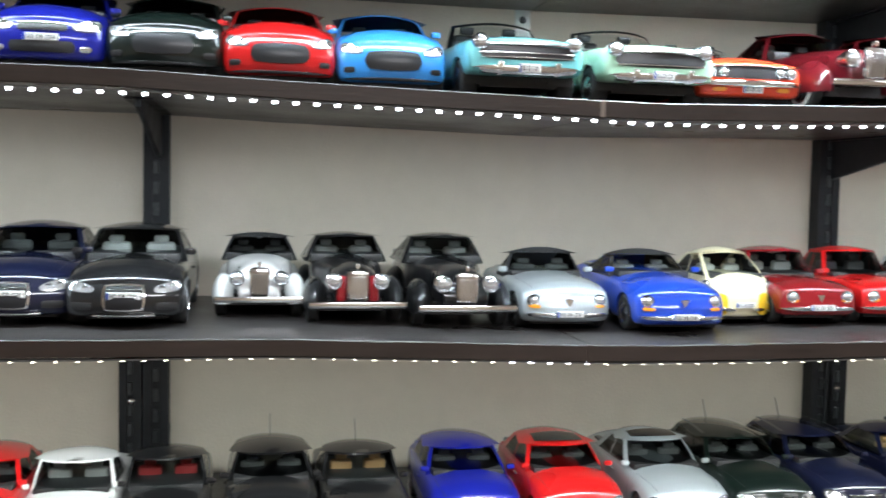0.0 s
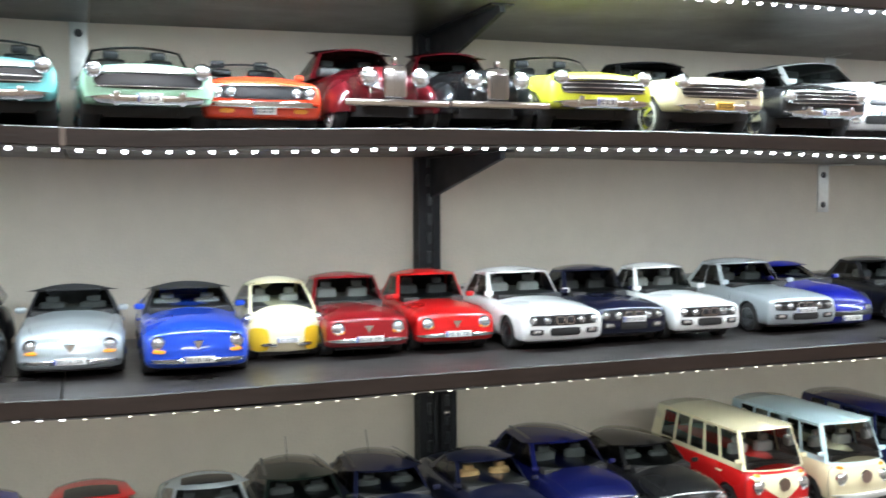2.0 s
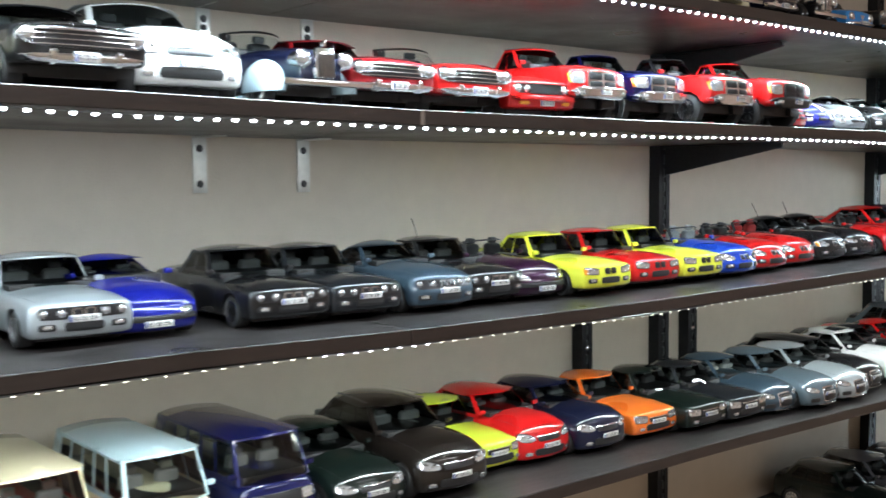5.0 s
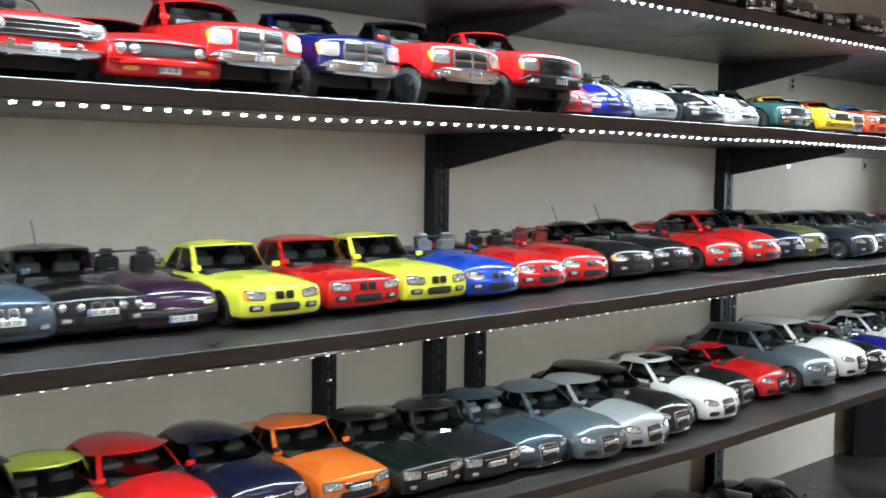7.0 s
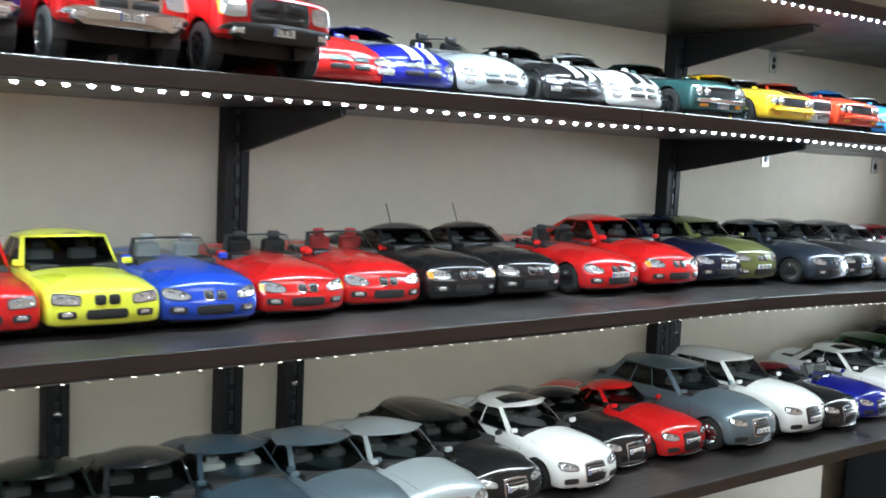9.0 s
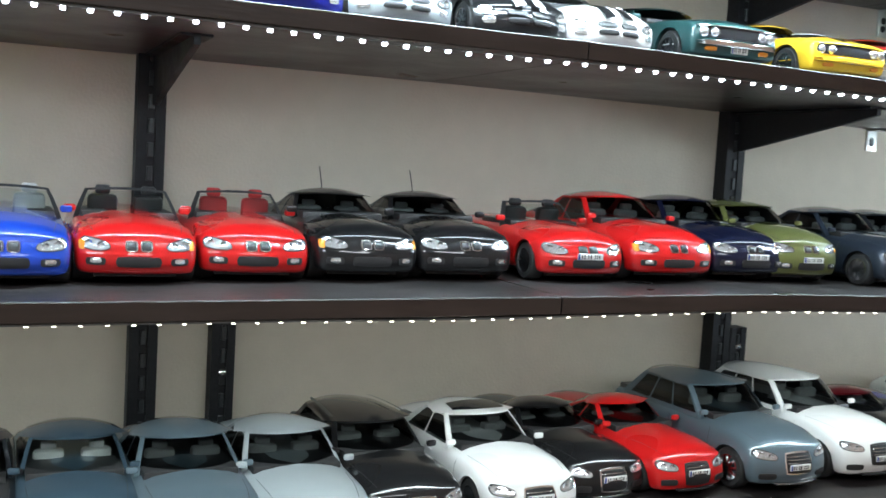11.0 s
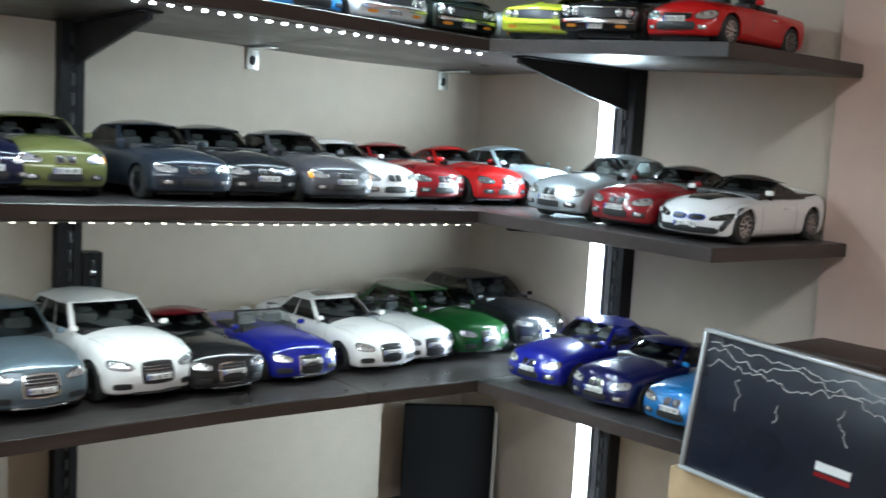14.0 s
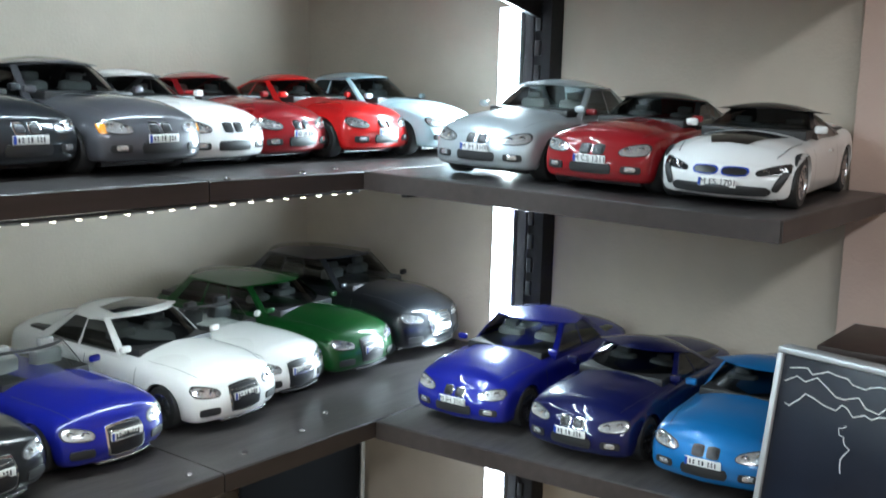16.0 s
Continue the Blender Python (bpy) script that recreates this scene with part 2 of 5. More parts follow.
# ---- room ----
box("floor", X0 - 0.6, SIDE_X + 0.1, -2.6, WALL_Y + 0.1, -0.1, 0, M_FLOOR)
structure(bpy.data.objects["floor"], "brown wood-look floor of the display room", "floor")
structure(box("ceiling", X0 - 0.6, SIDE_X + 0.1, -2.6, WALL_Y + 0.1, 2.5, 2.6, M_CEIL), "plain white ceiling above the shelves", "ceiling")
structure(box("wall_north", X0 - 0.5, SIDE_X + 0.1, WALL_Y, WALL_Y + 0.1, 0, 2.5, M_WALL), "beige painted wall behind the shelves", "wall")
structure(box("wall_east", SIDE_X, SIDE_X + 0.1, 0.641, WALL_Y, 0, 2.5, M_WALL), "beige painted side wall of the corner", "wall")
structure(box("wall_east_pier", SIDE_X - 0.012, SIDE_X + 0.1, -2.5, 0.641, 0, 2.5, M_WALL2), "wall pier in warm-lit peach beside the shelves", "wall")
structure(box("wall_south", X0 - 0.5, SIDE_X + 0.1, -2.6, -2.5, 0, 2.5, M_WALL), "beige painted wall across the room", "wall")
structure(box("wall_west", X0 - 0.6, X0 - 0.5, -2.6, WALL_Y + 0.1, 0, 2.5, M_WALL), "beige painted wall at the end of the room", "wall")

def board(s, xa, xb, ya, yb, thing, label):
    """A shelf board: top and bottom faces, with an edge band along its front."""
    top = new(thing)
    n = max(2, int((xb - xa) / 0.06))
    xs = [xa + (xb - xa) * i / n for i in range(n + 1)]
    r = 0.0012
    prof = [(0, -TH + r), (0, -r), (r, 0.0), (None, 0.0), (None, -TH), (r, -TH)]
    verts = [(x, yb if y is None else edge_y(s, x) + y, zsag(s, x) + z) for x in xs for y, z in prof]
    k = len(prof)
    faces = [(i * k + q, i * k + (q + 1) % k, (i + 1) * k + (q + 1) % k, (i + 1) * k + q) for i in range(n) for q in range(k)]
    faces += [tuple(range(k))[::-1], tuple(n * k + q for q in range(k))]
    put("panel", mesh_of("panel", verts, faces, M_SHELF, True, 30), top)
    bv = [(x, edge_y(s, x) - 0.0008, zsag(s, x) + z) for x in xs for z in (-TH + 0.0006, -0.0010)]
    put("edge_band", mesh_of("edge_band", bv, [(2 * i, 2 * i + 2, 2 * i + 3, 2 * i + 1) for i in range(n)], M_EDGE, True), top, None, "matt dark brown edge band")
    return tagged(top, label, "shelf board", "dark shelf boards")


for s in ("up", "top", "mid", "low", "bot"):
    ends = ([X0] if s != "bot" else []) + [*[j for j in JOINTS[s] if j > X0], SIDE_X - 0.002]
    for a, b in zip(ends, ends[1:]):
        board(s, a + 0.0008, b - 0.0008, FRONT_Y, WALL_Y - 0.001, "shelf_board", "long dark wenge laminate shelf board along the wall")
    for j in JOINTS[s][1:3]:
        if s in ("top", "mid"):
            box("joint_cover", j - 0.0025, j + 0.0025, FRONT_Y - 0.0016, FRONT_Y - 0.0008, zsag(s, j) - TH, zsag(s, j), M_EDGE2 if s == "top" else M_EDGE)
            tagged(bpy.context.scene.collection.objects[-1], "pale thin seam strip between two shelf boards", "seam strip", kind="structure")


DROOP = {"up": 0.01, "top": 0.016, "mid": 0.007, "low": -0.004}


def side_z(s, y):
    return zsag(s, SIDE_FRONT) - DROOP[s] * (FRONT_Y - y) / (FRONT_Y - SIDE_END)


def side_board(s, label):
    """The board on the side wall, sagging towards its free end."""
    top = new("shelf_board")

    def sheared(bm):
        for v in bm.verts:
            if v.co.x < SIDE_FRONT + 0.01:
                v.co.x += -0.007 + 0.016 * (FRONT_Y - v.co.y) / (FRONT_Y - SIDE_END)
            v.co.z += side_z(s, v.co.y)
        return bm
    part("panel", sheared(box_data(SIDE_FRONT, SIDE_X - 0.014, SIDE_END, edge_y(s, SIDE_X) - 0.002, -TH, 0, 0.001)), M_SHELF, top)
    part("edge_band", sheared(box_data(SIDE_FRONT - 0.0012, SIDE_FRONT - 0.0004, SIDE_END, edge_y(s, SIDE_X) - 0.003, -TH + 0.0005, -0.0008)), M_EDGE, top)
    part("edge_band", sheared(box_data(SIDE_FRONT, SIDE_X - 0.016, SIDE_END - 0.0012, SIDE_END - 0.0004, -TH + 0.0005, -0.0008)), M_EDGE, top)
    tagged(top, label, "shelf board", "dark shelf boards")


for s in ("up", "top", "mid", "low"):
    side_board(s, "short dark wenge laminate shelf board on the side wall")


# ---- uprights, brackets and plates ----
def upright(x, w, za, zb, side=False):
    top = new("shelf_upright")
    d = 0.024
    h = w / 2
    pr = [(-h, 0), (-h, -d), (-w * 0.16, -d), (-w * 0.16, -d + 0.003), (w * 0.16, -d + 0.003), (w * 0.16, -d), (h, -d), (h, 0)]
    k = len(pr)
    v = [(x, y, z) for z in (za, zb) for x, y in pr]
    f = [(q, (q + 1) % k, k + (q + 1) % k, k + q) for q in range(k)] + [tuple(range(k))[::-1], tuple(range(k, 2 * k))]
    put("channel", mesh_of("channel", v, f, M_STEEL, False), top)
    z = za + 0.012
    # slightly raised blocks in their own tone stand in for the shaded slot holes
    me = box_data(-w * 0.10, w * 0.10, -d - 0.0004, -d + 0.0036, -0.008, 0.008, 0.001)
    sl = bpy.data.meshes.new("slot")
    me.to_mesh(sl)
    me.free()
    sl.materials.append(M_SLOT)
    while z < zb:
        put("slot", sl, top, pose(0, 0, z))
        z += 0.026
    top.matrix_basis = pose(SIDE_X, x, 0, 0, 0, -90) if side else pose(x, WALL_Y, 0)
    return tagged(top, "black powder-coated slotted steel shelf upright", "shelf upright", "wall uprights")


UPR = [0.119, 1.031, 2.637, 3.431]
for x in UPR:
    upright(x, 0.031, 0.5, 2.2)
for x, top_of in ((0.088, Z_MID - 0.035), (1.056, Z_MID - 0.035), (2.424, Z_MID - 0.035), (2.726, 1.238), (3.462, 1.192)):
    upright(x, 0.027, zsag("low", x) + 0.0005, top_of)
upright(0.970, 0.033, 0.5, 2.2, True)


def screw(x, z, r=0.005, side=False, y=None):
    bm = bmesh.new()
    bmesh.ops.create_uvsphere(bm, u_segments=12, v_segments=6, radius=r)
    bmesh.ops.scale(bm, vec=(1, 0.5, 1), verts=bm.verts)
    ob = part("screw", bm, M_SCREW)
    ob.matrix_basis = pose(x, WALL_Y - 0.0245 if y is None else y, z)
    tagged(ob, "round steel screw head on the shelf upright", "screw")


for x, z in ((2.638, 1.341), (1.031, 1.345), (2.424, 1.138), (2.726, 1.146), (3.462, 1.165), (1.055, 1.155), (0.09, 1.155)):
    screw(x, z)


def bracket(x, z, side=False, length=0.27, deep=0.055):
    top = new("shelf_bracket")
    w = 0.006
    v = []
    for sx in (-w / 2, w / 2):
        v += [(sx, -0.0245, 0), (sx, -length, 0), (sx, -length, -0.010), (sx, -0.10, -deep * 0.75), (sx, -0.0245, -deep)]
    f = [(0, 1, 2, 3, 4), (9, 8, 7, 6, 5)] + [(i, i + 5, (i + 1) % 5 + 5, (i + 1) % 5) for i in range(5)]
    put("web", mesh_of("web", v, f, M_STEEL, False), top)
    part("flange", box_data(-0.014, 0.014, -length, -0.0245, -0.0025, -0.0003), M_STEEL, top)
    top.matrix_basis = pose(SIDE_X, x, z, 0, 0, -90) if side else pose(x, WALL_Y, z)
    tagged(top, "black steel tapered shelf bracket under a shelf", "shelf bracket", "shelf brackets")


for s in ("up", "top", "mid", "low"):
    for x in UPR:
        bracket(x + (0.004 if s in ("up", "top") else 0), zsag(s, x) - TH, deep=0.055 if s in ("up", "top") else 0.02)
    bracket(0.970, side_z(s, 0.970) - TH, True, 0.24, 0.06 if s != "mid" else 0.022)


def plate(x, ztop, h=0.078, w=0.021):
    top = new("corner_plate")
    bm = box_data(-w / 2, w / 2, -0.0025, 0, -h, 0, 0.0008)
    part("plate", bm, M_ZINC, top)
    part("foot", box_data(-w / 2, w / 2, -0.06, -0.0028, -0.0023, -0.0003, 0.0006), M_ZINC, top)
    for z in (-0.016, -h + 0.012):
        bm = bmesh.new()
        bmesh.ops.create_cone(bm, cap_ends=True, segments=12, radius1=0.0052, radius2=0.0035, depth=0.002, matrix=pose(0, -0.0034, z, 90))
        part("screw", bm, M_SLOT, top)
    top.matrix_basis = pose(x, WALL_Y, ztop)
    tagged(top, "zinc-plated steel corner plate screwed to the wall", "corner plate", "corner plates")


for x in (1.698, 1.858, 3.702, 4.062):
    plate(x, zsag("top", x) - TH - 0.0005, 0.075 if x < 3 else 0.032)
for x in (0.588, 1.708, 1.868, 3.704):
    plate(x, Z_UP - TH, 0.085 if x < 1 else 0.04)


# ---- LED strips ----
LED_ME = {}


def led_mesh(material):
    if material.name not in LED_ME:
        bm = box_data(-0.0027, 0.0027, -0.0022, 0.0022, -0.0022, 0.0, 0.0006)
        me = bpy.data.meshes.new("led")
        bm.to_mesh(me)
        bm.free()
        me.materials.append(material)
        LED_ME[material.name] = me
    return LED_ME[material.name]


def led_strip(s, material, label, xa=-0.8, xb=3.852, drop=0.0):
    top = new("led_strip")
    n = int((xb - xa) / 0.05)
    xs = [xa + (xb - xa) * i / n for i in range(n + 1)]
    v, f = [], []
    for x in xs:
        z = zsag(s, x) - TH - 0.0006 - drop * (0.5 + 0.5 * math.sin(x * 9 + 1)) ** 3
        for y, dz in ((0.002, 0), (0.012, 0), (0.012, -0.0016), (0.002, -0.0016)):
            v.append((x, edge_y(s, x) + y, z + dz))
    for i in range(n):
        f += [(i * 4 + j, i * 4 + (j + 1) % 4, i * 4 + 4 + (j + 1) % 4, i * 4 + 4 + j) for j in range(4)]
    put("tape", mesh_of("tape", v, f, M_STRIP, False), top)
    x, i = xa + 0.008, 0
    while x < xb:
        z = zsag(s, x) - TH - (0.0022 if s != "mid" else 0.0014) - drop * (0.5 + 0.5 * math.sin(x * 9 + 1)) ** 3
        near = s == "mid" and (abs(x - JOINTS["mid"][1] + 0.04) < 0.05 or abs(x - JOINTS["mid"][2] + 0.04) < 0.08)
        ob = put("led", led_mesh(M_LED if near else material), top, pose(x, edge_y(s, x) + 0.0068, z, -35 if (near or s != "mid") else 0) @ Matrix.Diagonal((*((0.75, 0.85, 0.85) if (near or s != "mid") else (0.58, 0.85, 0.9)), 1)))
        x += 0.0194
        i += 1
    return tagged(top, label, "LED strip", "LED strips")


led_strip("up", M_LED, "glowing cool white LED strip under the upper shelf edge", xa=-0.2)
led_strip("top", M_LED, "glowing cool white LED strip under the shelf edge", drop=0.002)
led_strip("mid", M_LEDY, "warm glowing LED strip under the middle shelf edge", drop=0.0015)


def side_strip(za, zb):
    top = new("led_strip")
    part("tape", box_data(SIDE_X - 0.030, SIDE_X - 0.028, 0.995, 1.009, za, zb), M_STRIP, top)
    part("profile", box_data(SIDE_X - 0.028, SIDE_X, 0.989, 1.015, za, zb), M_FRAME, top)
    # added emissive bar, as wide as the strip's bloom looks
    part("diffuser", box_data(SIDE_X - 0.0328, SIDE_X - 0.0303, 0.9905, 1.0135, za + 0.002, zb - 0.002, 0.001), M_BLOOM, top, "glowing white bar added for the strip's bloom")
    tagged(top, "bright white upright LED strip beside the black upright", "LED strip", "LED strips")


for za, zb in ((1.285, 1.440), (1.06, 1.255), (0.70, 1.03)):
    side_strip(za, zb)


# ---- model cars ----
STYLES = {
    # length, width, height, ground, nose, hood, belt, trunk, cowl, roof front, roof rear, tail, wheel radius, front axle, rear axle, bow, roof width
    "sedan": (0.258, 0.103, 0.082, 0.010, 0.0435, 0.053, 0.055, 0.058, 0.28, 0.43, 0.72, 0.91, 0.0185, 0.18, 0.80, 0.12, 0.72),
    "sedan80": (0.252, 0.098, 0.079, 0.011, 0.042, 0.047, 0.049, 0.051, 0.30, 0.41, 0.68, 0.82, 0.0172, 0.18, 0.78, 0.06, 0.78),
    "sedan60": (0.222, 0.089, 0.079, 0.012, 0.042, 0.047, 0.048, 0.049, 0.30, 0.40, 0.68, 0.82, 0.0165, 0.18, 0.78, 0.05, 0.76),
    "coupe": (0.248, 0.100, 0.075, 0.009, 0.0425, 0.0505, 0.053, 0.056, 0.31, 0.45, 0.66, 0.90, 0.0185, 0.18, 0.80, 0.13, 0.70),
    "hatch": (0.234, 0.102, 0.083, 0.010, 0.0475, 0.057, 0.058, 0.060, 0.27, 0.41, 0.82, 0.97, 0.0185, 0.19, 0.80, 0.14, 0.74),
    "suv": (0.268, 0.110, 0.096, 0.013, 0.052, 0.064, 0.065, 0.066, 0.28, 0.42, 0.84, 0.97, 0.0215, 0.18, 0.80, 0.13, 0.76),
    "wagon": (0.262, 0.103, 0.082, 0.010, 0.0445, 0.054, 0.056, 0.058, 0.28, 0.42, 0.86, 0.97, 0.0185, 0.18, 0.80, 0.12, 0.74),
    "bus": (0.236, 0.096, 0.106, 0.012, 0.056, 0.060, 0.062, 0.062, 0.035, 0.11, 0.93, 0.985, 0.0175, 0.20, 0.76, 0.10, 0.82),
    "pickup": (0.290, 0.112, 0.105, 0.030, 0.068, 0.074, 0.076, 0.070, 0.27, 0.37, 0.54, 0.60, 0.0230, 0.17, 0.78, 0.08, 0.76),
    "roadster": (0.226, 0.098, 0.075, 0.009, 0.0405, 0.049, 0.050, 0.050, 0.36, 0.46, 0.60, 0.72, 0.0180, 0.19, 0.80, 0.15, 0.70),
    "sports": (0.246, 0.104, 0.071, 0.007, 0.036, 0.047, 0.051, 0.055, 0.29, 0.46, 0.62, 0.92, 0.0195, 0.17, 0.80, 0.20, 0.64),
    "us50": (0.288, 0.110, 0.086, 0.022, 0.053, 0.058, 0.059, 0.056, 0.33, 0.42, 0.64, 0.74, 0.0195, 0.18, 0.76, 0.05, 0.74),
    "muscle": (0.268, 0.108, 0.074, 0.011, 0.044, 0.051, 0.053, 0.054, 0.34, 0.46, 0.66, 0.88, 0.0190, 0.17, 0.78, 0.06, 0.68),
    "classic": (0.256, 0.100, 0.088, 0.022, 0.048, 0.060, 0.062, 0.056, 0.40, 0.47, 0.70, 0.92, 0.0215, 0.17, 0.80, 0.05, 0.66),
    "bubble": (0.150, 0.076, 0.078, 0.010, 0.050, 0.051, 0.051, 0.048, 0.06, 0.30, 0.62, 0.95, 0.0140, 0.25, 0.80, 0.25, 0.74),
}
CACHE = {}


def cached(key, make):
    if key not in CACHE:
        CACHE[key] = make()
    return CACHE[key]


def to_mesh(bm, name, material, angle=40):
    me = bpy.data.meshes.new(name)
    bm.normal_update()
    bm.to_mesh(me)
    bm.free()
    me.materials.append(material)
    me.shade_smooth()
    me.set_sharp_from_angle(angle=radians(angle))
    return me


def lathe(name, prof, material, seg=20):
    """A turned shape round the x axis from (x, radius) pairs."""
    v, f, k = [], [], len(prof)
    for i in range(seg):
        a = 2 * math.pi * i / seg
        v += [(x, r * math.cos(a), r * math.sin(a)) for x, r in prof]
    for i in range(seg):
        j = (i + 1) % seg
        f += [(i * k + q, i * k + q + 1, j * k + q + 1, j * k + q) for q in range(k - 1)]
    return mesh_of(name, v, f, material, True, 45)


def tyre_mesh(r, w, material=None):
    return cached(("tyre", r, w), lambda: lathe("tyre", [(-w / 2, r * 0.5), (-w / 2, r * 0.90), (-w * 0.36, r), (w * 0.36, r), (w / 2, r * 0.90), (w / 2, r * 0.60), (w * 0.3, r * 0.60)], M_TYRE))


def rim_mesh(r, w, kind):
    def make():
        m = {"alloy": M_RIM, "dark": M_RIMD, "disc": M_CHROME, "gold": M_RIM}[kind]
        bm = bmesh.new()
        R = r * 0.66
        n = 5 if kind in ("alloy", "dark") else 0
        v, f = [], []
        seg = 20
        prof = [(w * 0.5 + 0.0004, R), (w * 0.5 + 0.0006, R * 0.92), (w * 0.30, R * 0.86), (w * 0.26, 0.0008)] if n else [(w * 0.5 + 0.0004, R), (w * 0.44, R * 0.80), (w * 0.52, R * 0.55), (w * 0.62, R * 0.25), (w * 0.63, 0.0005)]
        k = len(prof)
        for i in range(seg):
            a = 2 * math.pi * i / seg
            v += [(x, q * math.cos(a), q * math.sin(a)) for x, q in prof]
        for i in range(seg):
            j = (i + 1) % seg
            f += [(i * k + q, i * k + q + 1, j * k + q + 1, j * k + q) for q in range(k - 1)]
        for s in range(2 * n):
            a = 2 * math.pi * s / (2 * n) + 0.2
            c, d = math.cos(a), math.sin(a)
            b = len(v)
            for rad, hw, x in ((R * 0.12, R * 0.10, w * 0.50), (R * 0.90, R * 0.075, w * 0.50)):
                for e in (-hw, hw):
                    v.append((x, rad * c - e * d, rad * d + e * c))
                    v.append((w * 0.30, rad * c - e * d, rad * d + e * c))
            f += [(b, b + 2, b + 6, b + 4), (b, b + 4, b + 5, b + 1), (b + 2, b + 3, b + 7, b + 6)]
        me = mesh_of("rim", v, f, m, True, 40)
        return me
    return cached(("rim", r, w, kind), make)


BOXY = ("sedan80", "us50", "muscle", "pickup", "sedan60")


def ring_prof(st, hw, zb, zt, crown):
    """Half cross-section of a body from the sill up to the centre line."""
    h = zt - zb
    if st in BOXY:
        side = ((0.93, 0.03), (0.972, 0.10), (0.99, 0.26), (1.0, 0.50), (0.992, 0.66), (0.978, 0.80), (0.95, 0.905), (0.905, 0.965), (0.84, 0.99))
    else:
        side = ((0.91, 0.03), (0.957, 0.09), (0.985, 0.22), (1.0, 0.46), (0.994, 0.63), (0.977, 0.775), (0.943, 0.885), (0.888, 0.948), (0.80, 0.984))
    return [(0.0, zb), (hw * 0.78, zb)] + [(hw * a, zb + b * h) for a, b in side] + [(hw * 0.62, zt + crown * 0.42), (hw * 0.34, zt + crown * 0.82), (0.0, zt + crown)]


def stations(st):
    """Fractions of the length with the width factor, sill and top of the body there."""
    L, W, H, g, nose, hood, belt, trunk, cowl, rf, rr, tail, wr, fa, ra, bow, rw = STYLES[st]
    soft = st not in BOXY
    sts = [(0.0, 0.86 if soft else 0.93, g + 0.003, nose - (0.0065 if soft else 0.004)), (0.010, 0.925 if soft else 0.968, g + 0.001, nose - (0.003 if soft else 0.0015)), (0.035, 0.963 if soft else 0.985, g, nose), (0.09, 0.985, g, nose + (hood - nose) * 0.38), (cowl * 0.6, 1.0, g, nose + (hood - nose) * 0.80), (cowl, 1.0, g, hood)]
    for q in (0.3, 0.6):
        f = cowl + (tail - cowl) * q
        sts.append((f, 1.0, g, belt))
    if tail < 0.93:
        sts += [(tail, 1.0, g, trunk), ((tail + 0.95) / 2, 0.985, g, trunk)]
    sts += [(0.96, 0.965, g + 0.002, trunk - 0.001), (0.985, 0.93, g + 0.004, trunk - 0.003), (1.0, 0.86, g + 0.008, trunk - 0.010)]
    if st == "classic":
        sts = [(f, w * (0.50 if f <= cowl * 0.61 else (0.74 if f <= cowl else 0.80)), zb, zt) for f, w, zb, zt in sts]
    return sts


def section(st, fr):
    """Width factor, sill, top and crown at a fraction of the length, eased between the stations."""
    s = cached(("stations", st), lambda: stations(st))
    i = 0
    while i < len(s) - 2 and s[i + 1][0] < fr:
        i += 1
    a, e = s[i], s[i + 1]
    h = e[0] - a[0]
    q = min(1.0, max(0.0, (fr - a[0]) / h))
    p, n = s[max(0, i - 1)], s[min(len(s) - 1, i + 2)]
    out = []
    for k in (1, 2, 3):
        d = (e[k] - a[k]) / h
        d0 = (a[k] - p[k]) / (a[0] - p[0]) if i else d
        d1 = (n[k] - e[k]) / (n[0] - e[0]) if i < len(s) - 2 else d
        m0 = 0.0 if d0 * d <= 0 else 2 * d0 * d / (d0 + d)
        m1 = 0.0 if d1 * d <= 0 else 2 * d1 * d / (d1 + d)
        if i == 0:
            m0 = d
        out.append(a[k] * (2 * q ** 3 - 3 * q * q + 1) + e[k] * (3 * q * q - 2 * q ** 3) + h * (m0 * (q ** 3 - 2 * q * q + q) + m1 * (q ** 3 - q * q)))
    rise = min(1.0, max(0.0, fr / 0.09)) * min(1.0, (1.0 - fr) / 0.05)
    return (*out, 0.0012 + (0.0048 if st not in BOXY else 0.0026) * rise)


def half_ring(st, fr):
    wf, zb, zt, crown = section(st, fr)
    return ring_prof(st, STYLES[st][1] / 2 * wf, zb, zt, crown)


def drawn_y(st, fr, x, z, zb, zt):
    """Where along the car a point of the section lies: nose and tail bow back towards the sides."""
    L, W, bow = STYLES[st][0], STYLES[st][1], STYLES[st][15]
    q = abs(x) / (W / 2)
    y = fr * L
    if fr < 0.2:
        y += bow * W * q * q * (1 - fr / 0.2)
    elif fr > 0.85:
        y -= 0.6 * bow * W * q * q * (fr - 0.85) / 0.15
    if fr < 0.06:
        up = (z - zb) / max(1e-4, zt - zb)
        y += (1 - fr / 0.06) * ((0.014 * max(0.0, up - 0.5) ** 1.5 if st not in BOXY else 0.003 * max(0.0, up - 0.5)) + 0.006 * max(0.0, 0.25 - up))
    return y


def ring_x(ring, z):
    """Half width of a section at a height."""
    for (xa, za), (xb, zb) in zip(ring[1:], ring[2:]):
        if za <= z <= zb:
            return xa + (xb - xa) * (z - za) / max(1e-6, zb - za)
    return ring[1][0] if z < ring[1][1] else -1.0


def surf_y(st, x, z):
    """How far back the front of the body lies at a place across and up."""
    lo, hi = 0.0, 0.35
    if ring_x(half_ring(st, 0.0), z) < abs(x):
        for _ in range(14):
            mid = (lo + hi) / 2
            lo, hi = (lo, mid) if ring_x(half_ring(st, mid), z) >= abs(x) else (mid, hi)
        fr = hi
    else:
        fr = 0.0
    wf, zb, zt, crown = section(st, fr)
    return drawn_y(st, fr, x, z, zb, zt)


